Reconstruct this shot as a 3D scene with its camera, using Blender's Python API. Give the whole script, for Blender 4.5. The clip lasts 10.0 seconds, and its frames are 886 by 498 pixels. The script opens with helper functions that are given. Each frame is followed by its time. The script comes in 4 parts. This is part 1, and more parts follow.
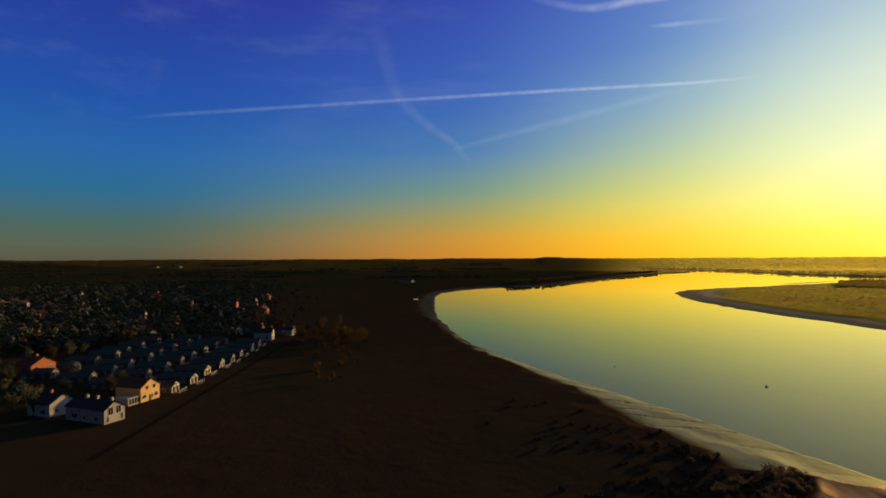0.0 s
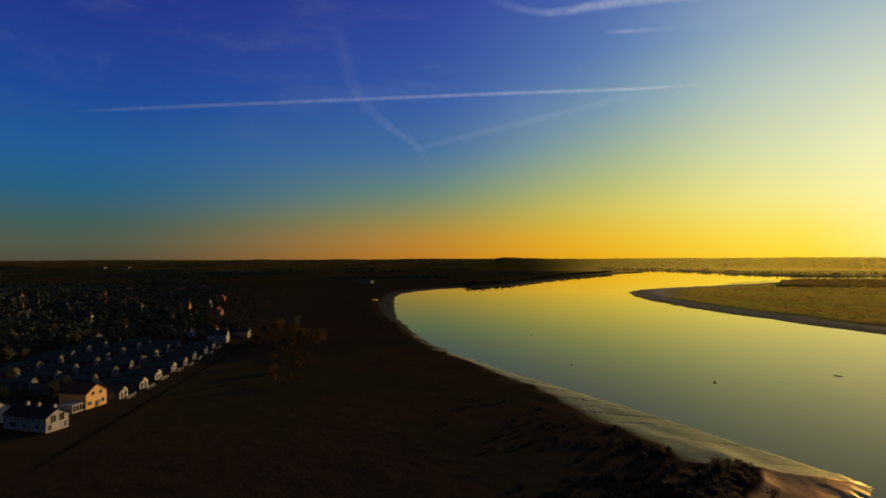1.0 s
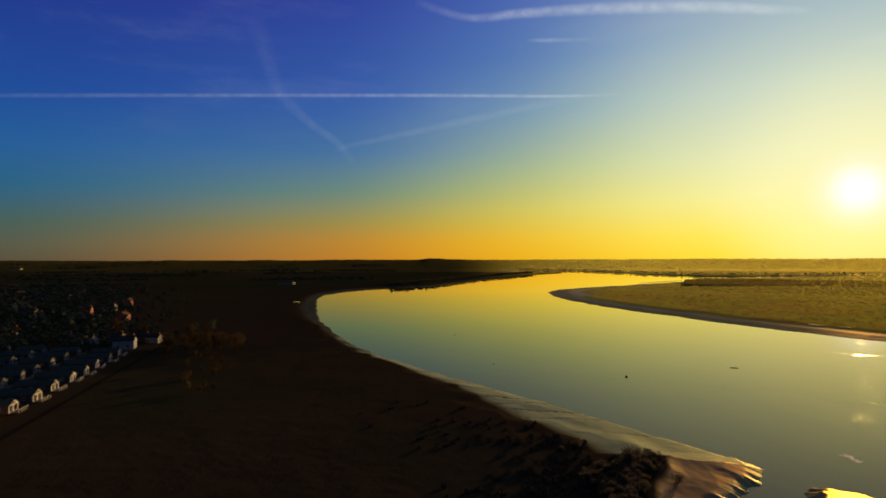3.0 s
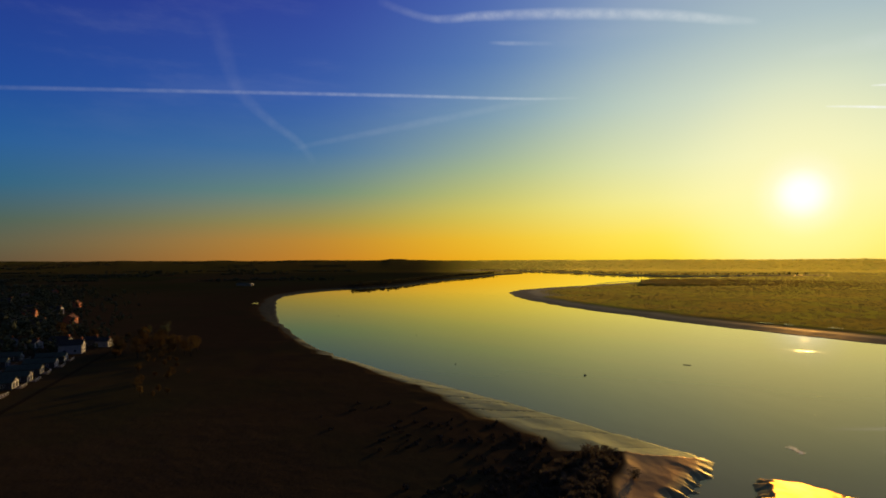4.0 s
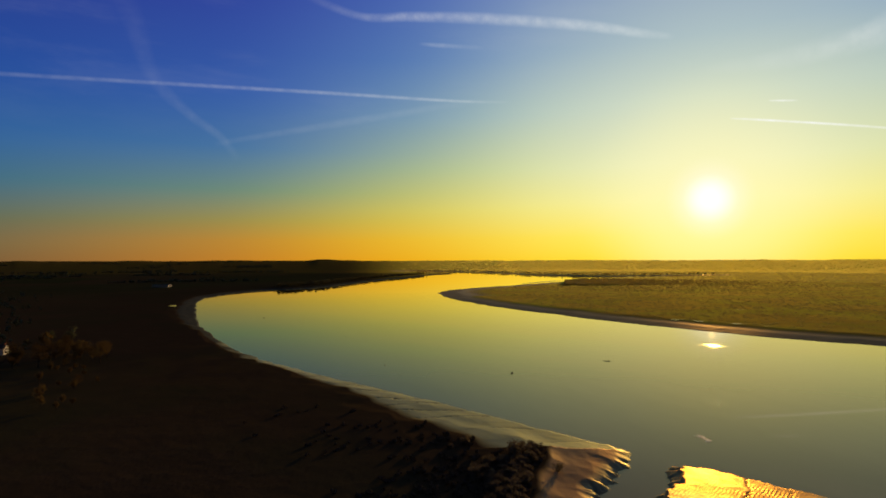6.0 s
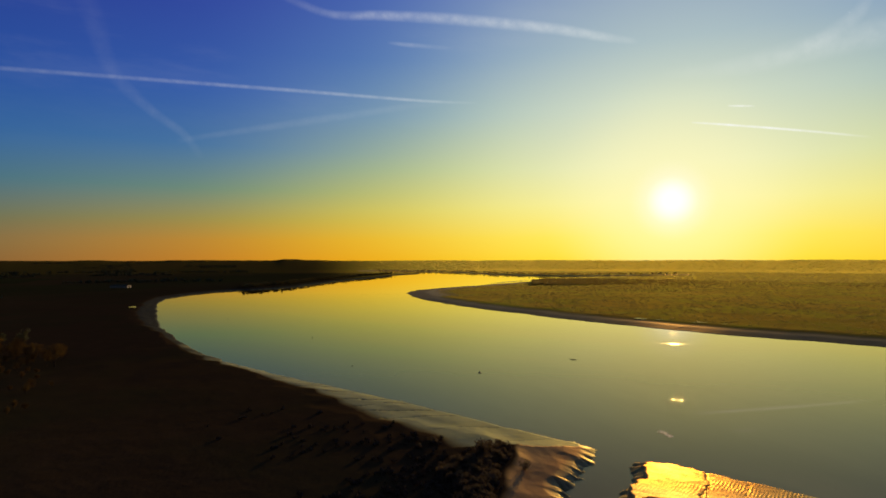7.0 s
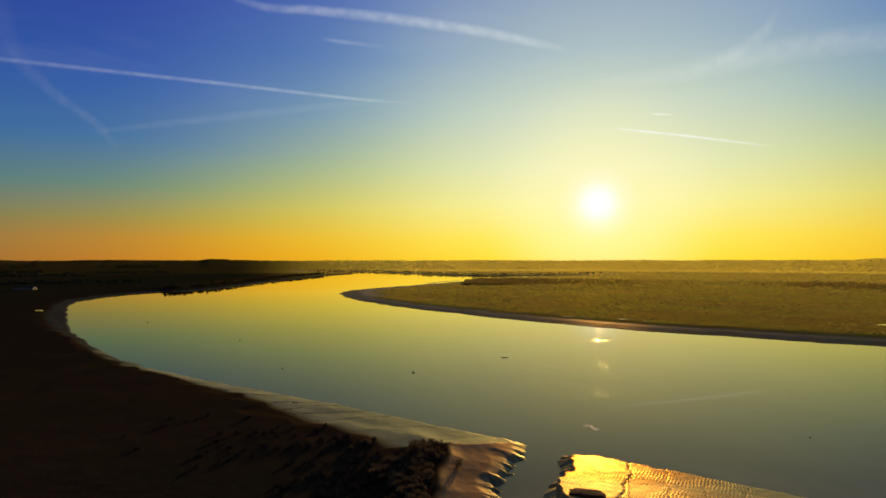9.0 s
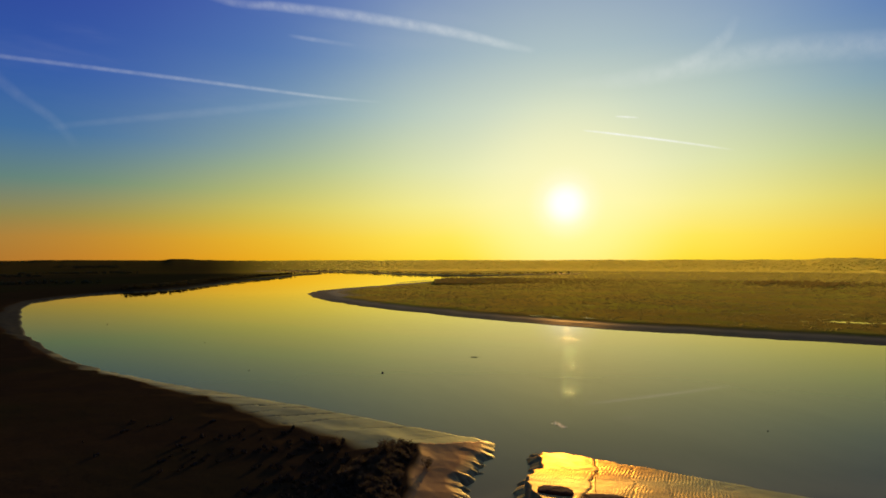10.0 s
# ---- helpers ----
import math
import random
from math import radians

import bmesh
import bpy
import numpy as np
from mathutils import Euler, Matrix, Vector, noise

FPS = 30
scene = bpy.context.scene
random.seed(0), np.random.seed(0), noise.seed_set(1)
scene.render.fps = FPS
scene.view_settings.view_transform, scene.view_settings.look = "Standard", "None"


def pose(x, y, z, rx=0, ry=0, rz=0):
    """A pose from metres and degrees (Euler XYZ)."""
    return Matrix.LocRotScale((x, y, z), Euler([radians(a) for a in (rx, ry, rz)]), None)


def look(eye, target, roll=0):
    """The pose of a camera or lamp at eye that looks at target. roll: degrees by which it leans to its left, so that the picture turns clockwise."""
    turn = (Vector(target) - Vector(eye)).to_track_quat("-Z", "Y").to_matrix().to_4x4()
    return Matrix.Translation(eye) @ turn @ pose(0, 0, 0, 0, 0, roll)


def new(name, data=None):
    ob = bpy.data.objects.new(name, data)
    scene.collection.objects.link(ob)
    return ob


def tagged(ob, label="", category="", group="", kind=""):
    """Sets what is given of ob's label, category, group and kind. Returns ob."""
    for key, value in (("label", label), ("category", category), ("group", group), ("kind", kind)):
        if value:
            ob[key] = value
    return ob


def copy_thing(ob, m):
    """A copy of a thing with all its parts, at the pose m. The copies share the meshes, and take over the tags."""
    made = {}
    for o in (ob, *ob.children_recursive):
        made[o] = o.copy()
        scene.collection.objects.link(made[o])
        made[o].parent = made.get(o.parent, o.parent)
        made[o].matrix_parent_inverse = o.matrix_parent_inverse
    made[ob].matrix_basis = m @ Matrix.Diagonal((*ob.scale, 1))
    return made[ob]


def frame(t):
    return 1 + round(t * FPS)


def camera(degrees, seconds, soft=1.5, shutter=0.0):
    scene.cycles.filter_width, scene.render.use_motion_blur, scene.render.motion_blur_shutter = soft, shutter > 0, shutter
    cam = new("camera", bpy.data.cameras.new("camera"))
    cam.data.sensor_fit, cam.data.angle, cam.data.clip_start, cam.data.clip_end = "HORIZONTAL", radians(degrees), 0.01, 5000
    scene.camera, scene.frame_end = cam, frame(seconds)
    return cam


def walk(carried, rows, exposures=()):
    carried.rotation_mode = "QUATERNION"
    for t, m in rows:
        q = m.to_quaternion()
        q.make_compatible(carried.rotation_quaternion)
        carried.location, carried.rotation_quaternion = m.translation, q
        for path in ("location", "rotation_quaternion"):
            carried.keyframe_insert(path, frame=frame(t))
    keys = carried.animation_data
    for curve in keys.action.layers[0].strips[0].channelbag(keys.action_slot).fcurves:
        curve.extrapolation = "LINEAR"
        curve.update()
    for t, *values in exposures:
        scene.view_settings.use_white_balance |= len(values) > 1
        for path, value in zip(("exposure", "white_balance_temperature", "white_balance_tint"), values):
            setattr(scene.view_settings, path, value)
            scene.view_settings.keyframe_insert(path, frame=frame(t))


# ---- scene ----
cam = camera(77.26, 10.0, soft=1.8)
EYE = 50.0
# seconds, yaw (to the left), pitch, roll: the aircraft hovers and turns to its right
ROWS = [
    (0.0, 11.08, 1.03, 0.26), (0.5, 9.08, 1.03, 0.25), (1.0, 6.92, 1.05, 0.25), (1.5, 4.88, 1.05, 0.25),
    (2.0, 2.94, 1.08, 0.23), (2.5, 1.05, 1.11, 0.21), (4.0, -4.79, 1.17, 0.2), (4.5, -6.73, 1.18, 0.18),
    (5.0, -8.62, 1.18, 0.16), (5.5, -10.38, 1.19, 0.16), (7.0, -15.32, 1.18, 0.09), (7.5, -17.03, 1.17, 0.09),
    (8.0, -18.8, 1.16, 0.08), (8.5, -20.5, 1.16, 0.05), (9.0, -22.15, 1.17, 0.05), (9.5, -23.73, 1.17, 0.06),
    (10.0, -25.29, 1.15, 0.09),
]
walk(cam, [(t, pose(-0.018 * t, -0.012 * t, EYE + 0.014 * t, 90 + pitch, roll, yaw)) for t, yaw, pitch, roll in ROWS],
     exposures=[(0.0, 0.32), (0.2, 0.2), (0.5, -0.08), (1.0, -0.06), (2.5, 0.0), (10.0, 0.0)])

# ---- sky and sun ----
SUN_AZ, SUN_EL = radians(37.8), radians(5.7)
SUN = Vector((math.sin(SUN_AZ) * math.cos(SUN_EL), math.cos(SUN_AZ) * math.cos(SUN_EL), math.sin(SUN_EL)))


def srgb(r, g, b):
    return tuple((c / 255 / 12.92 if c < 10.3 else ((c / 255 + 0.055) / 1.055) ** 2.4) for c in (r, g, b)) + (1.0,)


class Nodes:
    """A small builder for node trees."""

    def __init__(self, tree):
        self.tree = tree
        tree.nodes.clear()

    def add(self, kind, settings=None, **inputs):
        node = self.tree.nodes.new(kind)
        for key, value in (settings or {}).items():
            setattr(node, key, value)
        for key, value in inputs.items():
            self.put(node.inputs[key.replace("_", " ")], value)
        return node

    def put(self, socket, value):
        if isinstance(value, bpy.types.NodeSocket):
            self.tree.links.new(value, socket)
        else:
            socket.default_value = value

    def math(self, op, a, b=0.0, c=0.0, clamp=False):
        node = self.tree.nodes.new("ShaderNodeMath")
        node.operation, node.use_clamp = op, clamp
        for socket, value in zip(node.inputs, (a, b, c)):
            self.put(socket, value)
        return node.outputs[0]

    def span(self, value, a, b, low=0.0, high=1.0, smooth=True):
        node = self.tree.nodes.new("ShaderNodeMapRange")
        node.interpolation_type = "SMOOTHSTEP" if smooth else "LINEAR"
        for socket, v in zip(node.inputs, (value, a, b, low, high)):
            self.put(socket, v)
        return node.outputs[0]

    def mix(self, factor, a, b, blend="MIX"):
        node = self.tree.nodes.new("ShaderNodeMix")
        node.data_type, node.blend_type = "RGBA", blend
        node.clamp_factor = True
        self.put(node.inputs[0], factor), self.put(node.inputs[6], a), self.put(node.inputs[7], b)
        return node.outputs[2]

    def ramp(self, value, stops):
        node = self.tree.nodes.new("ShaderNodeValToRGB")
        e = node.color_ramp.elements
        while len(e) < len(stops):
            e.new(0.5)
        for item, (at, colour) in zip(e, stops):
            item.position, item.color = at, colour
        self.put(node.inputs[0], value)
        return node.outputs[0]

    def noise(self, vector, scale, detail=4.0, rough=0.55):
        node = self.add("ShaderNodeTexNoise", Vector=vector, Scale=scale, Detail=detail, Roughness=rough)
        return node.outputs[0]


def make_world():
    world = bpy.data.worlds.new("evening_sky")
    scene.world = world
    world.use_nodes = True
    n = Nodes(world.node_tree)
    way = n.add("ShaderNodeTexCoord").outputs["Generated"]
    sep = n.add("ShaderNodeSeparateXYZ", Vector=way)
    x, y, z = sep.outputs
    flat = n.math("SQRT", n.math("MAXIMUM", n.math("ADD", n.math("MULTIPLY", x, x), n.math("MULTIPLY", y, y)), 1e-6))
    side = n.math("DIVIDE", n.math("ADD", n.math("MULTIPLY", x, math.sin(SUN_AZ)), n.math("MULTIPLY", y, math.cos(SUN_AZ))), flat)
    away = n.math("MULTIPLY", n.math("ARCCOSINE", n.math("MINIMUM", side, 1.0)), 180 / math.pi)
    up = n.math("MULTIPLY", z, 2.0)

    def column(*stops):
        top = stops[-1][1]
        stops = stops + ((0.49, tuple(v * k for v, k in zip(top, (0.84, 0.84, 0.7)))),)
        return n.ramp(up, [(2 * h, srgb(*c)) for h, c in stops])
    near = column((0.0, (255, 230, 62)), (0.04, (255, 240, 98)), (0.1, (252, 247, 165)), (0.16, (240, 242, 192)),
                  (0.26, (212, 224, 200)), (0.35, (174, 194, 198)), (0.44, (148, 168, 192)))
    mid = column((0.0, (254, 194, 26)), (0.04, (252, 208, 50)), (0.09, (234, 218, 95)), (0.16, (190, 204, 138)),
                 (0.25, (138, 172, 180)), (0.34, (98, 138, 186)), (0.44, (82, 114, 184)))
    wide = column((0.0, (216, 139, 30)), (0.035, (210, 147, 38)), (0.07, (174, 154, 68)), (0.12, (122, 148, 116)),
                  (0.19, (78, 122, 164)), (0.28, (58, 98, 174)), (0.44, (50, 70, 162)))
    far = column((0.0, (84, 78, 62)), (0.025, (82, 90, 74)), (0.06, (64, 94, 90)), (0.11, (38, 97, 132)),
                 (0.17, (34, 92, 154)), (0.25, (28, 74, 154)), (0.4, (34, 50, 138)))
    # sky behind the camera kept dim so that shaded walls stay dark
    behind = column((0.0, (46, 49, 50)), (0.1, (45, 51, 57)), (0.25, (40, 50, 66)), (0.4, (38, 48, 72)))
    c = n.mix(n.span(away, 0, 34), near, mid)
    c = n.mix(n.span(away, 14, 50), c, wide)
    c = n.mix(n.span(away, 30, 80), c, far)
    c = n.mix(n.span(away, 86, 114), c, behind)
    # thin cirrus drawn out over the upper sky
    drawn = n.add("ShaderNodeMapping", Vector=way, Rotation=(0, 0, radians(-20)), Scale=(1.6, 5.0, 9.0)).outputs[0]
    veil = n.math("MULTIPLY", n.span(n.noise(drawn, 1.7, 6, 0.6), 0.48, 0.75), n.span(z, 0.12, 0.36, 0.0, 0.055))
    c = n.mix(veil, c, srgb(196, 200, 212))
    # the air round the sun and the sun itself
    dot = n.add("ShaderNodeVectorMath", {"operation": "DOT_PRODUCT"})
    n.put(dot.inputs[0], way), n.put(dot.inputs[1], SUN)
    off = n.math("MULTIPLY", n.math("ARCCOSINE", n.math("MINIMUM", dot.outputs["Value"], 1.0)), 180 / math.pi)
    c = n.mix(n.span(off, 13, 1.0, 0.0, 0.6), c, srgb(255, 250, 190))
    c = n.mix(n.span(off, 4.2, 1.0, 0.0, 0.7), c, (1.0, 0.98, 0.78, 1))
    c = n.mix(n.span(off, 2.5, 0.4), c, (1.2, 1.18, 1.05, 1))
    # the sky texture gives 4 in 100, the hand-graded columns the rest
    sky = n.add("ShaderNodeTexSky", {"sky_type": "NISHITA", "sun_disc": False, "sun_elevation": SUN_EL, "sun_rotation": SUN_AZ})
    trace = n.add("ShaderNodeBackground", Color=sky.outputs[0], Strength=0.05)
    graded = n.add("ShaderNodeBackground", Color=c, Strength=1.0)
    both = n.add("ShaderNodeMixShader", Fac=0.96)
    n.put(both.inputs[1], trace.outputs[0]), n.put(both.inputs[2], graded.outputs[0])
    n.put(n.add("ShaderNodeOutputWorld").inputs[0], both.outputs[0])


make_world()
sun_data = bpy.data.lights.new("sun", "SUN")
sun_data.energy, sun_data.angle, sun_data.color = 3.2, radians(0.6), (1.0, 0.6, 0.2)
sun = new("sun", sun_data)
sun.matrix_world = look(SUN * 1000, (0, 0, 0))

# ---- materials ----


def material(name):
    m = bpy.data.materials.new(name)
    m.use_nodes = True
    n = Nodes(m.node_tree)
    bsdf = n.add("ShaderNodeBsdfPrincipled")
    n.put(n.add("ShaderNodeOutputMaterial").inputs[0], bsdf.outputs[0])
    return m, n, bsdf


def plain(name, a, b, scale, rough=0.7, metal=0.0, relief=0.1, spec=0.5):
    """A surface of two colours mingled at two scales, with fine relief."""
    m, n, bsdf = material(name)
    at = n.add("ShaderNodeTexCoord").outputs["Object"]
    big, fine = n.noise(at, scale, 5), n.noise(at, scale * 9, 4)
    f = n.math("ADD", n.math("MULTIPLY", big, 0.65), n.math("MULTIPLY", fine, 0.35))
    n.put(bsdf.inputs["Base Color"], n.mix(n.span(f, 0.35, 0.65), (*a, 1), (*b, 1)))
    n.put(bsdf.inputs["Roughness"], n.span(fine, 0.3, 0.7, rough - 0.08, rough + 0.08))
    bsdf.inputs["Metallic"].default_value = metal
    bsdf.inputs["Specular IOR Level"].default_value = spec
    if relief:
        bump = n.add("ShaderNodeBump", Strength=relief, Distance=0.05, Height=fine)
        n.put(bsdf.inputs["Normal"], bump.outputs[0])
    return m


def make_ground_material():
    m = bpy.data.materials.new("river_land")
    m.use_nodes = True
    n = Nodes(m.node_tree)
    out = n.add("ShaderNodeOutputMaterial")
    at = n.add("ShaderNodeNewGeometry").outputs["Position"]
    mud = n.add("ShaderNodeAttribute", {"attribute_name": "mud"}).outputs["Fac"]
    big, mid, fine = n.noise(at, 0.012, 5), n.noise(at, 0.11, 5), n.noise(at, 0.9, 5)
    grass = n.mix(n.span(mid, 0.35, 0.65), (0.046, 0.030, 0.018, 1), (0.054, 0.035, 0.021, 1))
    grass = n.mix(n.span(big, 0.45, 0.62), grass, (0.040, 0.033, 0.018, 1))
    grass = n.mix(n.span(fine, 0.4, 0.75, 0.0, 0.6), grass, (0.036, 0.024, 0.015, 1))
    parcel = n.add("ShaderNodeTexVoronoi", Vector=at, Scale=0.0042)
    tint = n.ramp(n.add("ShaderNodeSeparateColor", Color=parcel.outputs["Color"]).outputs[0],
                  [(0.0, (0.014, 0.024, 0.010, 1)), (0.35, (0.028, 0.026, 0.014, 1)), (0.6, (0.018, 0.030, 0.011, 1)), (0.85, (0.036, 0.027, 0.016, 1))])
    length = n.add("ShaderNodeVectorMath", {"operation": "LENGTH"})
    n.put(length.inputs[0], at)
    grass = n.mix(n.span(length.outputs["Value"], 600, 1300, 0.0, 0.75), grass, tint)
    # grass darker in a band along the left bank
    bank_band = n.add("ShaderNodeAttribute", {"attribute_name": "tan"}).outputs["Fac"]
    grass = n.mix(n.math("MULTIPLY", bank_band, 0.45), grass, (0.024, 0.017, 0.012, 1))
    wet = n.add("ShaderNodeAttribute", {"attribute_name": "wet"}).outputs["Fac"]
    silt = n.mix(n.span(mid, 0.3, 0.7), (0.29, 0.295, 0.175, 1), (0.225, 0.228, 0.135, 1))
    # shade inside carved rills and cracks put into the mud colour
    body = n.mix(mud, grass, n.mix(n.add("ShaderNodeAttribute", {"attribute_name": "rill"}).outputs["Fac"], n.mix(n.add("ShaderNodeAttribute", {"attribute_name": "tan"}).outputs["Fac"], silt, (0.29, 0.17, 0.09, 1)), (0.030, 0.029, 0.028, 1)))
    reed = n.add("ShaderNodeAttribute", {"attribute_name": "reed"}).outputs["Fac"]
    rip = n.add("ShaderNodeTexWave", {"bands_direction": "X"}, Vector=n.add("ShaderNodeMapping", Vector=at, Rotation=(0, 0, radians(50))).outputs[0], Scale=0.42, Distortion=4.5, Detail=2.0, Detail_Scale=0.8)
    h = n.mix(mud, fine, n.math("ADD", n.math("MULTIPLY", n.math("MULTIPLY", rip.outputs["Fac"], n.span(wet, 0.55, 0.75)), n.span(n.noise(at, 0.09, 3), 0.46, 0.62, 0.03, 0.5)), n.math("MULTIPLY", fine, 0.55)))
    bump = n.add("ShaderNodeBump", Strength=n.span(reed, 0.2, 1.0, 0.3, 0.2), Distance=0.25, Height=h).outputs[0]
    fresnel = n.add("ShaderNodeFresnel", IOR=1.45).outputs[0]
    rill = n.add("ShaderNodeAttribute", {"attribute_name": "rill"}).outputs["Fac"]
    # gloss share of far land grows with the painted haze
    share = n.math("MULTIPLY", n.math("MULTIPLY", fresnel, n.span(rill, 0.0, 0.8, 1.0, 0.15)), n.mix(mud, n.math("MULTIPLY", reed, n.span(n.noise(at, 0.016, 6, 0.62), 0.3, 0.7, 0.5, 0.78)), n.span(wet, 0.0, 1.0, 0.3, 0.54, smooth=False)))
    # wet mud's gloss tinted orange: the low sun's gold put into its colour
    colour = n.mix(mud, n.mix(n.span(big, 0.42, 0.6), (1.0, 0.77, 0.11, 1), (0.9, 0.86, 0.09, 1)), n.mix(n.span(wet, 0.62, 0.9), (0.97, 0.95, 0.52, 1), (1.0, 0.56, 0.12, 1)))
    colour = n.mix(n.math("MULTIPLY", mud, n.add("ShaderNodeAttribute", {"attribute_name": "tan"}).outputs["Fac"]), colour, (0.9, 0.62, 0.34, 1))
    rough = n.mix(mud, n.math("SUBTRACT", n.span(fine, 0.2, 0.8, 0.85, 1.0), n.span(reed, 1.0, 2.2, 0.0, 0.1)), n.span(wet, 0.62, 1.0, 0.52, 0.38, smooth=False))
    dull = n.add("ShaderNodeBsdfDiffuse", Color=body, Normal=bump)
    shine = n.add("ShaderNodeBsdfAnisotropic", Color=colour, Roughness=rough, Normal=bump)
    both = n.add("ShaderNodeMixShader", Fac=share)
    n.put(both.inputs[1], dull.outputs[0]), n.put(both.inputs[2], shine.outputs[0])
    # golden sheen that stands in for sunlit haze over the far land
    haze_nap = n.add("ShaderNodeBsdfSheen", {"distribution": "MICROFIBER"}, Color=n.mix(n.span(big, 0.42, 0.6), (0.95, 0.76, 0.13, 1), (0.86, 0.80, 0.12, 1)), Roughness=0.8)
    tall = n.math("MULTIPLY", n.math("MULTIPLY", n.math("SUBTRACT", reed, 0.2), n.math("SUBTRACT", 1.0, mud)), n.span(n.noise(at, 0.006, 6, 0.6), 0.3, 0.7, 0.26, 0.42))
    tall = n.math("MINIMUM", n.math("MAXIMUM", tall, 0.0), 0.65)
    hazed = n.add("ShaderNodeMixShader", Fac=tall)
    n.put(hazed.inputs[1], both.outputs[0]), n.put(hazed.inputs[2], haze_nap.outputs[0])
    n.put(out.inputs[0], hazed.outputs[0])
    return m


def make_water_material(name, rough):
    m = bpy.data.materials.new(name)
    m.use_nodes = True
    n = Nodes(m.node_tree)
    at = n.add("ShaderNodeNewGeometry").outputs["Position"]
    stretch = n.add("ShaderNodeMapping", Vector=at, Rotation=(0, 0, radians(35)), Scale=(1.0, 0.35, 1.0)).outputs[0]
    small, large = n.noise(stretch, 1.1, 3), n.noise(stretch, 0.035, 3)
    bump = n.add("ShaderNodeBump", Strength=0.007, Distance=0.2, Height=small).outputs[0]
    silty = n.mix(n.span(large, 0.3, 0.7), (0.18, 0.128, 0.08, 1), (0.21, 0.148, 0.09, 1))
    dull = n.add("ShaderNodeBsdfDiffuse", Color=silty)
    # golden tint put into the reflection, taking blue from the mirrored sky
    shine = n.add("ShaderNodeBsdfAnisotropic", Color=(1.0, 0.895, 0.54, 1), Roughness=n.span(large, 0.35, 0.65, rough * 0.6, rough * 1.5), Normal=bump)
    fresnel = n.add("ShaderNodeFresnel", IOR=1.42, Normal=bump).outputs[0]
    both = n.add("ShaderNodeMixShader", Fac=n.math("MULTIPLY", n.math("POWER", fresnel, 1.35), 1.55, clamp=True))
    n.put(both.inputs[1], dull.outputs[0]), n.put(both.inputs[2], shine.outputs[0])
    n.put(n.add("ShaderNodeOutputMaterial").inputs[0], both.outputs[0])
    return m


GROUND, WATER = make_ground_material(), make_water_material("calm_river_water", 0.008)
CHOP = make_water_material("ruffled_river_water", 0.085)

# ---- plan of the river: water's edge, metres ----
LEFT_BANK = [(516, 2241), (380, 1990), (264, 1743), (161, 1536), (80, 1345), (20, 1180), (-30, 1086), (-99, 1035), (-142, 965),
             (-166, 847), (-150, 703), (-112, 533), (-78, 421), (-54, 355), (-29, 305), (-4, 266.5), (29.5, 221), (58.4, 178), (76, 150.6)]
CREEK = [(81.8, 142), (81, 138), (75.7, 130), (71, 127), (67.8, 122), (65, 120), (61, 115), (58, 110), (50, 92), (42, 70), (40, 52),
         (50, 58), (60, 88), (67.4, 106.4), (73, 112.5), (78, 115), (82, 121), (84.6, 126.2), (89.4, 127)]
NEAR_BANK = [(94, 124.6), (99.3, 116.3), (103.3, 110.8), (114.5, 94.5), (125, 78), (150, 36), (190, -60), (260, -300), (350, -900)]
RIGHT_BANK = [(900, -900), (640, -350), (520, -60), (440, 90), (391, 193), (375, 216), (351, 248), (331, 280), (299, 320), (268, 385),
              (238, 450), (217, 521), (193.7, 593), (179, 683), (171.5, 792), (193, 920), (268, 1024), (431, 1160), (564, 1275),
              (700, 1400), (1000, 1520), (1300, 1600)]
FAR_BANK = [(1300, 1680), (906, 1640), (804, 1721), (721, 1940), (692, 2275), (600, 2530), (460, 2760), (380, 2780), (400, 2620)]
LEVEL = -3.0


def smooth_loop(groups, step=6):
    """A closed curve through the points, with the number of the group at each place."""
    pts = np.array([p for g in groups for p in g], float)
    ids = np.array([i for i, g in enumerate(groups) for _ in g])
    a, b, c, d = (np.roll(pts, k, 0) for k in (1, 0, -1, -2))
    out, tag = [], []
    for i in range(len(pts)):
        for s in range(step):
            t = s / step
            out.append(0.5 * (2 * b[i] + (c[i] - a[i]) * t + (2 * a[i] - 5 * b[i] + 4 * c[i] - d[i]) * t * t + (3 * b[i] - a[i] - 3 * c[i] + d[i]) * t ** 3))
            tag.append(ids[i])
    return np.array(out), np.array(tag)


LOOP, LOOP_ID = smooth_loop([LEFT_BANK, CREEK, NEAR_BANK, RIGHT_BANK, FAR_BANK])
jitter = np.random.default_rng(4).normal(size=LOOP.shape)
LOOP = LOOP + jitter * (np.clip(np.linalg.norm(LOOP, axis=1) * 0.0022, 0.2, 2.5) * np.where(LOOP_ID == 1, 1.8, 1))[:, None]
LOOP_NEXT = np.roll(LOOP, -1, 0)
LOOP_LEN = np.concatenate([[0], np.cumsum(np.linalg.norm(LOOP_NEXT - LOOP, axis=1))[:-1]])


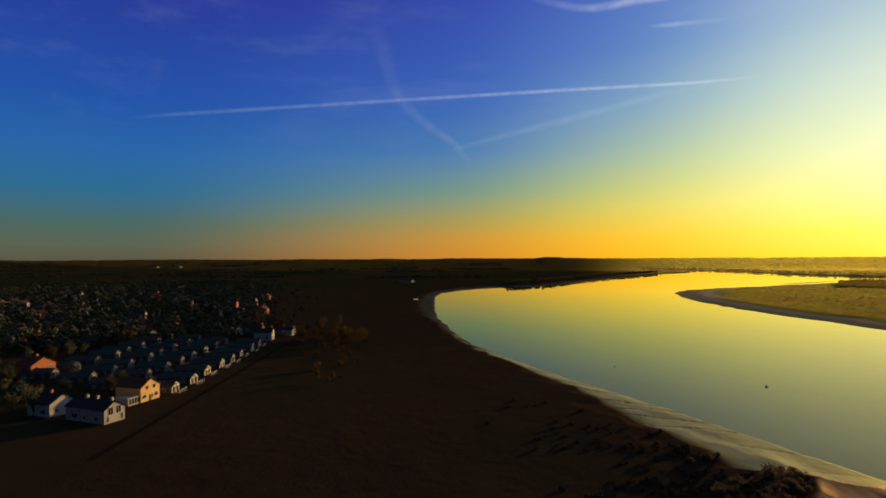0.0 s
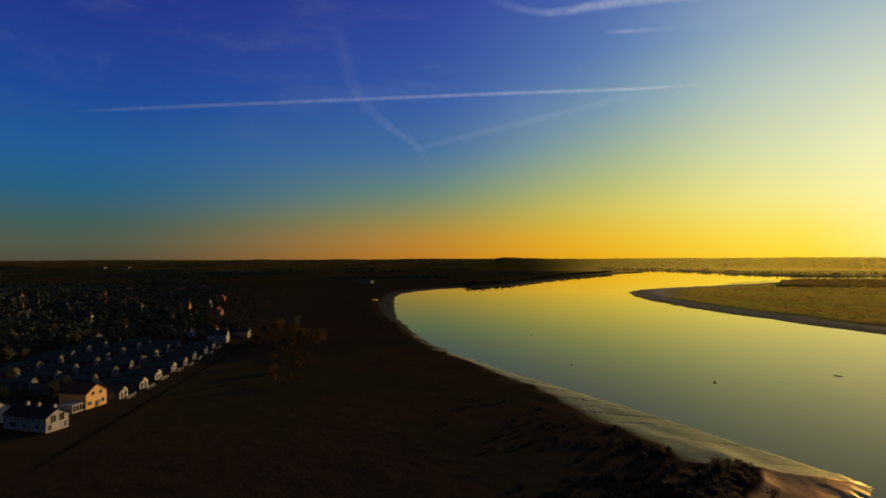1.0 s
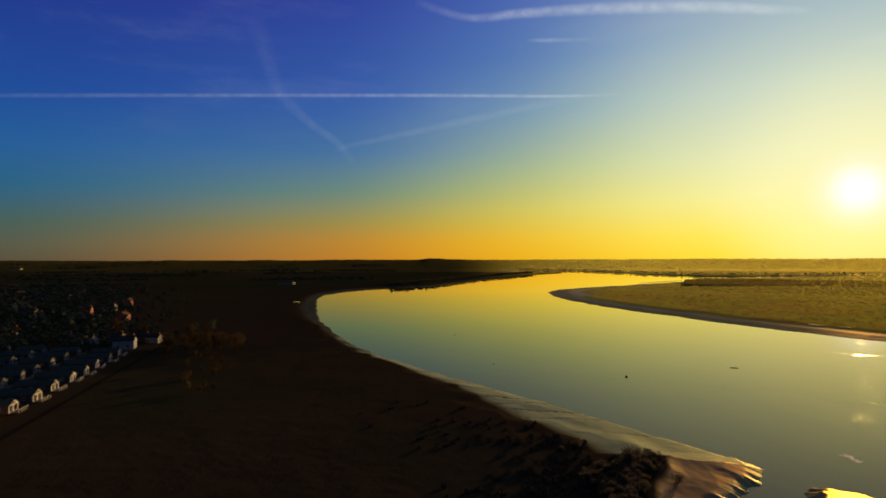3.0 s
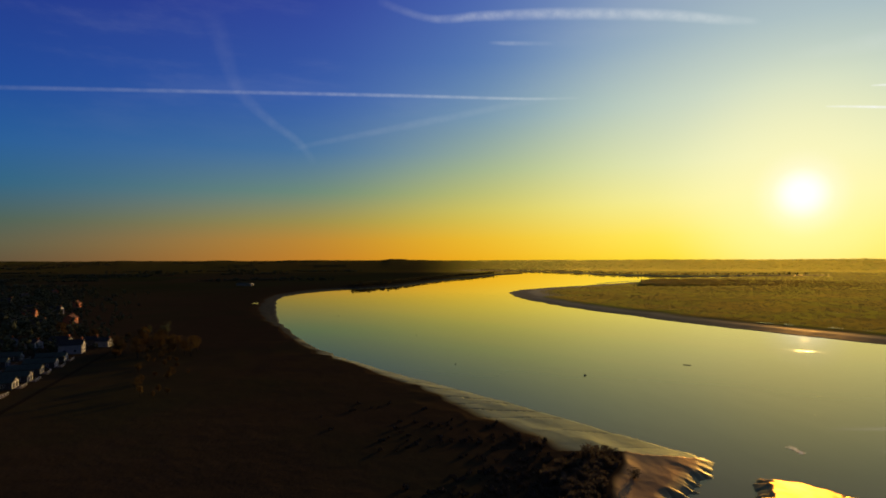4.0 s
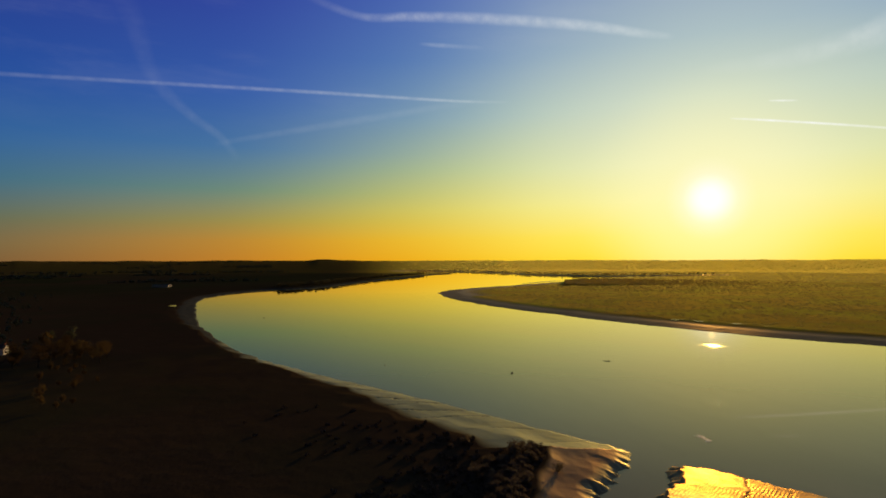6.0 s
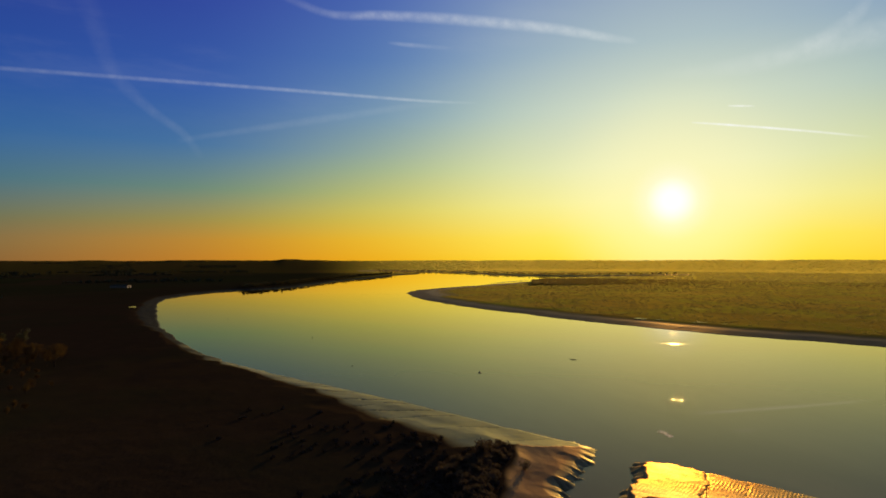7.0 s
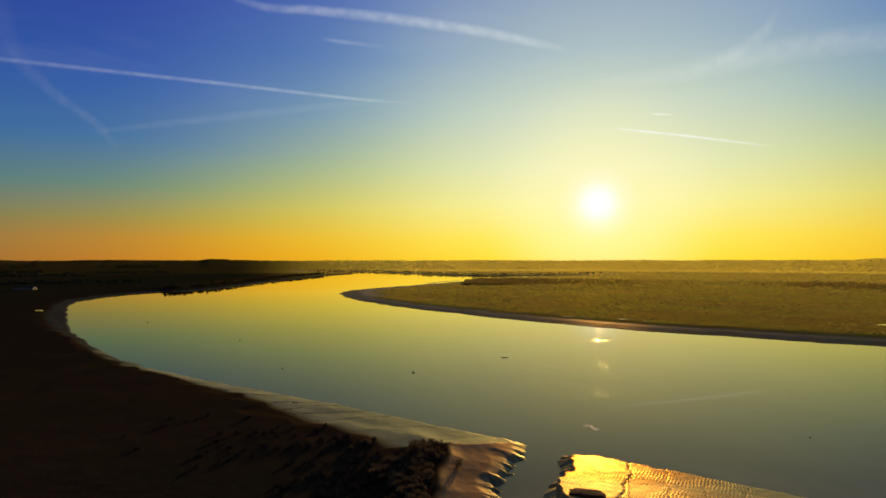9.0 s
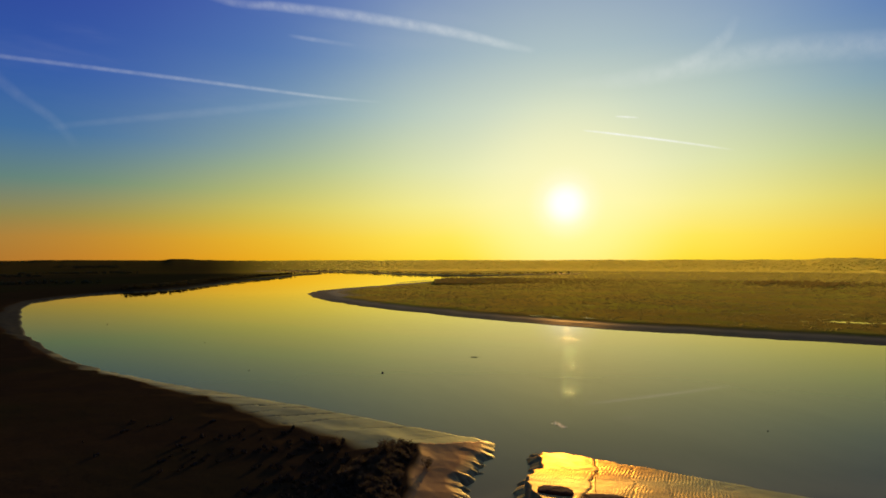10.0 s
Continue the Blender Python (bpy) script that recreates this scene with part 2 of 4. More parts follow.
def shore(x, y):
    """Signed distance to the water's edge (plus: on land), the bank's number and the way along it."""
    x, y = np.asarray(x, float).ravel(), np.asarray(y, float).ravel()
    if x.size < 400:
        a, e = LOOP, LOOP_NEXT - LOOP
        ll = (e * e).sum(1) + 1e-12
        gx, gy = x[:, None] - a[:, 0], y[:, None] - a[:, 1]
        t = np.clip((gx * e[:, 0] + gy * e[:, 1]) / ll, 0, 1)
        d = (gx - t * e[:, 0]) ** 2 + (gy - t * e[:, 1]) ** 2
        k, row = d.argmin(1), np.arange(x.size)
        cross = ((a[:, 1] > y[:, None]) != (LOOP_NEXT[:, 1] > y[:, None])) & (gx < gy * e[:, 0] / np.where(e[:, 1] == 0, 1e-9, e[:, 1]))
        return np.where(cross.sum(1) % 2 == 1, -1, 1) * np.sqrt(d[row, k]), LOOP_ID[k], LOOP_LEN[k] + t[row, k] * np.sqrt(ll[k])
    dist, bank, along = np.full(x.size, 9e9), np.zeros(x.size, int), np.zeros(x.size)
    inside = np.zeros(x.size, bool)
    for (ax, ay), (bx, by), tag, s0 in zip(LOOP, LOOP_NEXT, LOOP_ID, LOOP_LEN):
        ex, ey = bx - ax, by - ay
        ll = ex * ex + ey * ey + 1e-12
        t = np.clip(((x - ax) * ex + (y - ay) * ey) / ll, 0, 1)
        d = (x - ax - t * ex) ** 2 + (y - ay - t * ey) ** 2
        less = d < dist
        dist[less], bank[less] = d[less], tag
        along[less] = s0 + t[less] * math.sqrt(ll)
        if ay != by:
            inside ^= ((ay > y) != (by > y)) & (x < ax + (y - ay) * ex / (by - ay))
    return np.where(inside, -1, 1) * np.sqrt(dist), bank, along


def lattice(x, y, seed):
    """Value noise, 0 to 1, one cell a metre."""
    ix, iy = np.floor(x), np.floor(y)
    fx, fy = x - ix, y - iy
    fx, fy = fx * fx * (3 - 2 * fx), fy * fy * (3 - 2 * fy)

    def corner(a, b):
        h = np.sin(a * 127.1 + b * 311.7 + seed * 74.7) * 43758.5453
        return h - np.floor(h)
    return (corner(ix, iy) * (1 - fx) + corner(ix + 1, iy) * fx) * (1 - fy) + (corner(ix, iy + 1) * (1 - fx) + corner(ix + 1, iy + 1) * fx) * fy


# flood pools added to fit bright specks in view: place, half length, bearing of the long side
POOLS = [(-168, 672, 22, 346), (-162, 850, 24, 352), (486, 256, 26, 137), (474, 348, 3.5, 60), (500, 364, 3.5, 120), (447, 292, 2.5, 120), (457.5, 282, 4, 135),
         (549, 299, 7, 120), (1112, 1032, 14, 130), (1165, 1024, 16, 130), (955, 1373, 30, 124), (1094, 1434, 34, 124), (407, 482, 3, 120),
         (290, 417, 5, 142), (299, 402, 3.5, 142), (317, 378, 5.5, 142), (327, 361, 3, 142)]
GULLIES = LOOP_LEN[np.argmax(LOOP_ID == 1)] - 12 + np.cumsum(np.random.default_rng(10).uniform(1.1, 3.2, 400))
RILLS = np.cumsum(np.random.default_rng(9).uniform(5, 20, 400))


def terrain(x, y):
    """Height of the ground, and how muddy it is."""
    x, y = np.asarray(x, float), np.asarray(y, float)
    shape = x.shape
    d, bank, along = (v.reshape(shape) for v in shore(x, y))
    r, az = np.hypot(x, y), np.degrees(np.arctan2(x, y))
    wob = lattice(x / 9, y / 9, 3) - 0.5
    width = np.interp(r, [100, 150, 190, 212, 258, 300, 420, 620, 900], [26, 31, 25, 18, 12, 9.5, 7, 20, 12]) * (1 + 0.5 * wob)
    width = np.where(bank == 1, np.interp(np.hypot(x - 80, y - 139), [8, 30], [28, 14]) * (1 + 0.5 * wob), width)
    lee = np.interp(d / width, [0, 0.02, 0.75, 1.0, 1.25], [-3.0, -2.75, -0.75, -0.45, 0.0])
    lee = np.where(bank == 1, np.interp(d / width, [0, 0.12, 0.3, 0.6, 1.0], [-3.0, -1.9, -1.2, -0.8, 0.0]), lee)
    gap = np.abs(RILLS[np.clip(np.searchsorted(RILLS, along + 0.5 * d), 0, 399)] - along - 0.5 * d)
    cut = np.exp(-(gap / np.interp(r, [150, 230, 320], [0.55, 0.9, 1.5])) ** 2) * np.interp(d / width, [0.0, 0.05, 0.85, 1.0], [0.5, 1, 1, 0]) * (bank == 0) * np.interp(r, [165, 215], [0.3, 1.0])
    lee = lee - 0.5 * cut
    runnel = np.abs(GULLIES[np.clip(np.searchsorted(GULLIES, along + 1.6 * wob), 0, 399)] - along - 1.6 * wob)
    lee = lee - np.where(bank == 1, 0.5 * np.exp(-(runnel / 0.34) ** 2) * np.interp(d, [0, 0.6, 2.2, 4.5], [0.3, 1, 0.6, 0]), 0)
    over = (bank == 2) | ((bank == 1) & ((x - 50) * 47 - (y - 85) * 33 > 0))
    lee = np.where(over, np.minimum(np.interp(d, [0, 0.5, 2.5, 4], [-3.0, -2.45, -1.6, 9.0]), -2.35 - 0.118 * ((x - 94) * 0.81 + (y - 124.6) * 0.58) + 0.5 * (lattice(x / 11, y / 11, 19) - 0.5) * np.clip(d / 8, 0, 1)), lee)
    width = np.where(over, 60, width)
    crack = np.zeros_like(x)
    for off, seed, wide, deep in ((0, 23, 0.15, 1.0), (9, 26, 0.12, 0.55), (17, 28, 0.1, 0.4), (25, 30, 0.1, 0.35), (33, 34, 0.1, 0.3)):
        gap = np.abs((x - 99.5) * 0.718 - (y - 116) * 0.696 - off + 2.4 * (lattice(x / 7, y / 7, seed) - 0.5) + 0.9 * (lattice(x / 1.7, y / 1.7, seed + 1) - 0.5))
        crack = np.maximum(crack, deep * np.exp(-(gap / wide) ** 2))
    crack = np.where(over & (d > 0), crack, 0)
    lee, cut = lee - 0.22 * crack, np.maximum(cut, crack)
    flat = np.where((y > 760) & (x < 520), 2.1, 1.0)
    right = np.interp(d / flat, [0, 1.2, 13, 16, 26, 38], [-3.0, -2.85, -2.0, -1.6, -1.1, -0.1])
    z = np.where(bank >= 3, right, lee)
    mud = np.where(bank >= 3, np.interp(d / flat, [24, 34], [1, 0]), np.interp(d / width + 0.35 * wob, [0.85, 1.0], [1, 0]))
    rough = 1 - mud
    tuft = lattice(x / 2.3, y / 2.3, 5) * 0.5 + lattice(x / 6.1, y / 6.1, 6) * 0.8 + lattice(x / 21, y / 21, 7) * 0.9
    park = np.clip((-128 - 0.25 * (y - 187) - x) / 8, 0, 1) * (y > 60) * (r < 1100)
    calm = np.interp(r, [0, 900, 1600], [1, 1, 0.3]) * (1 - 0.9 * park)
    for px, py, pr, _ in POOLS:
        calm = calm * np.clip((np.hypot(x - px, y - py) - pr) / 12, 0, 1)
    z = z + rough * (tuft * 0.13 - 0.12) * calm
    z = z + mud * (lattice(x / 1.7, y / 1.7, 8) - 0.5) * 0.07
    z = np.where(d < 0, -3.05 - np.minimum(-d * 0.15, 3), z)
    # far land raised to eye height to fit the camera's skyline
    ridge = 49 + 5 * lattice(az / 2.1, az * 0, 11) + 3 * lattice(az / 0.5, az * 0, 12)
    ridge = ridge + 10 * np.clip(1.6 - np.abs(az + 0.1) * 1.1, 0, 1) + 14 * np.clip(1.6 - np.abs(az - 61) * 0.6, 0, 1)
    t = np.clip((r - 3000) / 1850, 0, 1)
    ridge = ridge - 4.5 * np.clip((az - 2) / 8, 0, 1)
    z = z + ridge * (0.25 * t * t * (3 - 2 * t) + 0.75 * t)
    wet = np.where(bank >= 3, np.interp(d / flat, [13, 16, 22, 26], [0, 0.14, 0.14, 0]) * flat * flat, np.interp(d / width, [0.6, 0.9], [1, 0]) * np.interp(r, [130, 150, 200, 320, 700], [0.8, 0.62, 0.6, 0.4, 0.3]))
    wet = np.where(~over & (bank == 1), wet * np.interp(np.hypot(x - 80, y - 139), [4, 16], [1, 0.15]), wet)
    # wet mud, shinier by the creek mouth to place the golden glare
    wet = np.where(over, np.maximum(wet, np.interp(d, [0, 30, 50], [1, 0.9, 0.5]) * np.interp(np.hypot(x - 92, y - 122), [12, 42], [1, 0.62])), wet)
    # gold gloss grows with range and to the east: haze put into the land
    haze_east = np.interp(r, [250, 600, 1100, 1500, 2200, 4200], [0.55, 0.85, 1.2, 1.7, 2.4, 2.6])
    haze_west = np.interp(r, [300, 1300, 4500], [0.03, 0.025, 0.08])
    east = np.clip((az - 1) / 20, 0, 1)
    reed = np.where((bank >= 3) & (r < 1900), haze_east, haze_west + (haze_east - haze_west) * east * east * (3 - 2 * east) * (r > 1500))
    tan = np.where((bank == 1) & ~over, np.interp(d, [1, 5, 20], [0.2, 1, 0.7]), np.where(bank >= 3, 0.75, 0.0))
    tan = np.where((bank == 0) & (mud < 0.02), np.interp(d + 70 * (lattice(x / 60, y / 60, 61) - 0.5), [60, 210], [1, 0]), tan)
    # mud darker along the far water's edge
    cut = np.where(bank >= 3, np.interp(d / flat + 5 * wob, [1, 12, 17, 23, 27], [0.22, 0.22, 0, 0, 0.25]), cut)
    # mud darker round the bend of the left bank
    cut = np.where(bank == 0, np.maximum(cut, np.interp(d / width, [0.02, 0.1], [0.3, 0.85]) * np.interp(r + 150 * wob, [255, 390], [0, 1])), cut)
    return z, np.where(d < 0, 1, mud), wet, cut, reed, tan, width


def mesh_object(name, verts, faces, mat_, smooth=True):
    me = bpy.data.meshes.new(name)
    me.from_pydata(verts, [], faces)
    me.materials.append(mat_)
    if smooth:
        me.polygons.foreach_set("use_smooth", [True] * len(me.polygons))
    return new(name, me)


def grid_faces(rows, cols):
    i = np.arange(rows - 1)[:, None] * cols + np.arange(cols)[None, :]
    j = np.arange(rows - 1)[:, None] * cols + (np.arange(cols)[None, :] + 1) % cols
    return np.stack([i, j, j + cols, i + cols], -1).reshape(-1, 4)


def make_ground():
    az = np.radians(np.concatenate([np.arange(-54, 68, 0.135), np.arange(68, 306, 2.0)]))
    r = np.concatenate([[0.02, 6, 20, 45, 70, 88], 98 * np.exp(np.arange(0, math.log(152 / 98), 0.0027)), 152 * np.exp(np.arange(0, math.log(330 / 152), 0.0042)), 330 * np.exp(np.arange(0, math.log(4950 / 330), 0.0082))])
    x, y = r[:, None] * np.sin(az), r[:, None] * np.cos(az)
    z, mud, wet, cut, reed, tan, _ = terrain(x, y)
    verts = np.stack([x, y, z], -1).reshape(-1, 3)
    faces = grid_faces(len(r), len(az))
    me = bpy.data.meshes.new("ground")
    me.vertices.add(len(verts)), me.loops.add(faces.size), me.polygons.add(len(faces))
    me.vertices.foreach_set("co", verts.ravel())
    me.loops.foreach_set("vertex_index", faces.ravel())
    me.polygons.foreach_set("loop_start", np.arange(0, faces.size, 4))
    me.polygons.foreach_set("use_smooth", np.ones(len(faces), bool))
    me.update(calc_edges=True)
    me.attributes.new("mud", "FLOAT", "POINT").data.foreach_set("value", mud.ravel())
    me.attributes.new("tan", "FLOAT", "POINT").data.foreach_set("value", tan.ravel())
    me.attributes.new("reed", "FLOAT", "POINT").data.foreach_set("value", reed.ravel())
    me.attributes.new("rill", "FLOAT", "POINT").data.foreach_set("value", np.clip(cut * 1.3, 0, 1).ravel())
    me.attributes.new("wet", "FLOAT", "POINT").data.foreach_set("value", wet.ravel())
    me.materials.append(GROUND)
    return tagged(new("ground", me), "dark brown marsh and fields with wet mud banks", "ground", kind="structure")


def make_water():
    r, az = np.array([0.02, 60, 120, 300, 700, 1500, 3300]), np.radians(np.arange(0, 360, 3.0))
    v = np.stack([r[:, None] * np.sin(az), r[:, None] * np.cos(az), np.full((len(r), len(az)), LEVEL)], -1).reshape(-1, 3)
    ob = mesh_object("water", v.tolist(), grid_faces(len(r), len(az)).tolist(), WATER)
    return tagged(ob, "calm river water reflecting the golden evening sky", "river", kind="structure")


make_ground()
make_water()


# ---- building blocks ----


def height(x, y):
    return float(terrain(np.array([x]), np.array([y]))[0][0])


def part(name, bm, mat_, parent=None, label=""):
    me = bpy.data.meshes.new(name)
    bm.normal_update()
    bm.to_mesh(me)
    bm.free()
    me.materials.append(mat_)
    ob = new(name, me)
    if parent:
        ob.parent = parent
    if label:
        ob["label"] = label
    return ob


def thing(name, label, category, group="", kind=""):
    return tagged(new(name), label, category, group, kind)


def add_box(bm, x0, x1, y0, y1, z0, z1):
    v = [bm.verts.new((x, y, z)) for x in (x0, x1) for y in (y0, y1) for z in (z0, z1)]
    for f in ((0, 1, 3, 2), (4, 6, 7, 5), (0, 4, 5, 1), (2, 3, 7, 6), (0, 2, 6, 4), (1, 5, 7, 3)):
        bm.faces.new([v[i] for i in f])
    return v


def box(x0, x1, y0, y1, z0, z1):
    bm = bmesh.new()
    add_box(bm, x0, x1, y0, y1, z0, z1)
    return bm


def tube(points, radii, sides=8):
    """A tapered limb through the points."""
    bm, rings = bmesh.new(), []
    for i, (p, r) in enumerate(zip(points, radii)):
        p = Vector(p)
        q = Vector(points[min(i + 1, len(points) - 1)]) - Vector(points[max(i - 1, 0)])
        turn = q.to_track_quat("Z", "Y")
        rings.append([bm.verts.new(p + turn @ Vector((r * math.cos(a), r * math.sin(a), 0))) for a in np.arange(sides) * 2 * math.pi / sides])
    for a, b in zip(rings, rings[1:]):
        for i in range(sides):
            bm.faces.new((a[i], a[(i + 1) % sides], b[(i + 1) % sides], b[i]))
    bm.faces.new(rings[0][::-1]), bm.faces.new(rings[-1])
    return bm


WHITE_WALL = plain("white_render", (0.43, 0.42, 0.41), (0.35, 0.34, 0.33), 0.6, 0.75)
CREAM_WALL = plain("cream_render", (0.82, 0.50, 0.18), (0.70, 0.42, 0.15), 0.6, 0.75)
BRICK_WALL = plain("orange_brick", (0.52, 0.17, 0.07), (0.40, 0.13, 0.05), 1.2, 0.85)
GREY_WALL = plain("grey_render", (0.45, 0.43, 0.40), (0.34, 0.33, 0.31), 0.6, 0.8)
# shaded copy of pale boards: the shade is put into the colour
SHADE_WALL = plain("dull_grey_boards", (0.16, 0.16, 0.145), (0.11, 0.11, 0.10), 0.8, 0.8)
# lodge walls darkened in colour for the shade on their sides
LODGE_WALL = plain("dark_stained_boards", (0.10, 0.095, 0.075), (0.065, 0.06, 0.05), 0.8, 0.7)
SLATE = plain("dark_slate", (0.035, 0.035, 0.038), (0.06, 0.054, 0.05), 1.1, 0.9, spec=0.08)
CLAY = plain("clay_tiles", (0.14, 0.055, 0.03), (0.09, 0.04, 0.025), 1.1, 0.85, spec=0.2)
SHEET = plain("grey_green_roof_sheet", (0.045, 0.058, 0.048), (0.065, 0.08, 0.066), 0.5, 0.9, spec=0.08)
TRIM = plain("white_painted_trim", (0.8, 0.79, 0.75), (0.7, 0.68, 0.64), 2.0, 0.5)
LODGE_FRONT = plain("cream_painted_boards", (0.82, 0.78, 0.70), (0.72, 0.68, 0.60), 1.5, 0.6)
GLASS = plain("dark_window_glass", (0.02, 0.022, 0.025), (0.035, 0.035, 0.035), 0.5, 0.16, relief=0)
WOOD = plain("weathered_wood", (0.10, 0.07, 0.045), (0.06, 0.04, 0.028), 2.5, 0.85)


def foliage(name, a, b, through_=0.45, gloss=0.05, haze_gaps=0.0):
    """Leaves and twigs that let some of the sun through; a last see-through share stands in for haze."""
    m = bpy.data.materials.new(name)
    m.use_nodes = True
    n = Nodes(m.node_tree)
    at = n.add("ShaderNodeNewGeometry")
    tint = n.mix(n.math("ADD", n.math("MULTIPLY", at.outputs["Random Per Island"], 0.6), n.math("MULTIPLY", n.noise(at.outputs["Position"], 0.25, 3), 0.4)), (*a, 1), (*b, 1))
    both = n.add("ShaderNodeMixShader", Fac=through_)
    n.put(both.inputs[1], n.add("ShaderNodeBsdfDiffuse", Color=tint).outputs[0])
    n.put(both.inputs[2], n.add("ShaderNodeBsdfTranslucent", Color=tint).outputs[0])
    # gold gloss that lightens far crowns the way haze would
    gilded = n.add("ShaderNodeMixShader", Fac=gloss)
    n.put(gilded.inputs[1], both.outputs[0])
    n.put(gilded.inputs[2], n.add("ShaderNodeBsdfAnisotropic", Color=(1.0, 0.8, 0.25, 1), Roughness=0.75).outputs[0])
    last = gilded
    if haze_gaps:
        last = n.add("ShaderNodeMixShader", Fac=haze_gaps)
        n.put(last.inputs[1], gilded.outputs[0]), n.put(last.inputs[2], n.add("ShaderNodeBsdfTransparent").outputs[0])
    n.put(n.add("ShaderNodeOutputMaterial").inputs[0], last.outputs[0])
    return m


BARK = plain("bark", (0.05, 0.036, 0.024), (0.03, 0.022, 0.015), 2.0, 0.95, spec=0.2)
LEAF = foliage("dark_evergreen_leaves", (0.115, 0.12, 0.066), (0.092, 0.098, 0.054), 0.2, 0.0)
TWIG = foliage("brown_winter_twigs", (0.075, 0.044, 0.021), (0.05, 0.03, 0.015))
# spit scrub made pale, glossy and see-through to imitate haze
SPIT_LEAF = foliage("olive_marsh_scrub", (0.44, 0.35, 0.10), (0.34, 0.27, 0.075), 0.65, 0.4, 0.5)
SCRUB = foliage("dark_scrub_leaves", (0.12, 0.095, 0.07), (0.10, 0.08, 0.058), 0.45, 0.0)
# far crowns mostly see-through, so the bright background passes for haze
HAZY_CROWNS = foliage("bare_tan_winter_crowns", (0.55, 0.46, 0.12), (0.42, 0.35, 0.09), 0.75, 0.2, 0.72)
# paler with range: haze put into the colours of these plants
HAZE_REEDS = foliage("pale_straw_reeds", (0.82, 0.70, 0.14), (0.76, 0.65, 0.13), 0.88, 0.0)
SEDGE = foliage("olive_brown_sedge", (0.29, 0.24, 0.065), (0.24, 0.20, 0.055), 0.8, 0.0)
HAZE_RUSHES = foliage("tan_rushes", (0.52, 0.45, 0.11), (0.45, 0.39, 0.095), 0.82, 0.0)
BANK_LEAF = foliage("dull_olive_bank_trees", (0.12, 0.105, 0.05), (0.085, 0.075, 0.036), 0.4, 0.05, 0.3)
TRACK = plain("gravel_track", (0.03, 0.022, 0.014), (0.024, 0.017, 0.011), 0.5, 1.0, spec=0.0)
RUBBER = plain("weathered_black_float", (0.02, 0.018, 0.016), (0.035, 0.03, 0.025), 2.0, 0.6)
PAINT = plain("white_car_paint", (0.75, 0.75, 0.74), (0.68, 0.68, 0.67), 1.0, 0.3, relief=0)
FOAM = plain("pale_river_foam", (0.86, 0.86, 0.82), (0.7, 0.7, 0.66), 2.0, 0.7)
SILT = plain("dark_wet_silt", (0.10, 0.075, 0.045), (0.065, 0.05, 0.03), 0.3, 0.7)
TYRE = plain("tyre_rubber", (0.02, 0.02, 0.02), (0.03, 0.03, 0.03), 3.0, 0.8)

# ---- houses ----


def gable_body(length, width, eave, ridge):
    """Walls with two gables: the front at x = 0 looks along +x, the house runs back to -length."""
    bm = bmesh.new()
    h = width / 2
    outline = [(-h, -0.8), (h, -0.8), (h, eave), (0, ridge), (-h, eave)]
    a = [bm.verts.new((0, y, z)) for y, z in outline]
    b = [bm.verts.new((-length, y, z)) for y, z in outline]
    bm.faces.new(a), bm.faces.new(b[::-1])
    for i in range(5):
        j = (i + 1) % 5
        bm.faces.new((a[j], a[i], b[i], b[j]))
    return bm


def gable_roof(length, width, eave, ridge, over=0.35, thick=0.16):
    bm = bmesh.new()
    h = width / 2
    fall = (ridge - eave) / h
    for side in (-1, 1):
        rows = []
        for x in (over, -length - over):
            e, lift = h + over, 0.02
            rows.append([bm.verts.new((x, y, z)) for y, z in (
                (0, ridge + lift), (side * e, eave - over * fall + lift), (side * e, eave - over * fall + lift + thick), (0, ridge + lift + thick))])
        a, b = rows
        for f in ((0, 1, 2, 3),):
            bm.faces.new([a[i] for i in f]), bm.faces.new([b[i] for i in f[::-1]])
        for i in range(4):
            j = (i + 1) % 4
            bm.faces.new((a[i], b[i], b[j], a[j]))
    return bm


def opening(kind, parent, u, z, w, h, face, depth, frame_mat=None):
    """A window or door: the glass in its frame. face 'front': on x = 0; 'left': on y = -depth, u runs along -x."""
    frame_mat = frame_mat or TRIM
    t = 0.09
    bm = bmesh.new()
    for u0, u1, z0, z1 in ((-w / 2 - t, -w / 2, -t, h + t), (w / 2, w / 2 + t, -t, h + t), (-w / 2, w / 2, h, h + t), (-w / 2, w / 2, -t, 0), (-0.035, 0.035, 0, h)):
        if face == "front":
            add_box(bm, 0.003, 0.07, u + u0, u + u1, z + z0, z + z1)
        else:
            add_box(bm, u + u0, u + u1, -depth - 0.07, -depth - 0.003, z + z0, z + z1)
    fr = part(kind, bm, frame_mat, parent)
    if face == "front":
        part("pane", box(0.004, 0.03, u - w / 2, u + w / 2, z, z + h), GLASS, fr)
    else:
        part("pane", box(u - w / 2, u + w / 2, -depth - 0.03, -depth - 0.004, z, z + h), GLASS, fr)


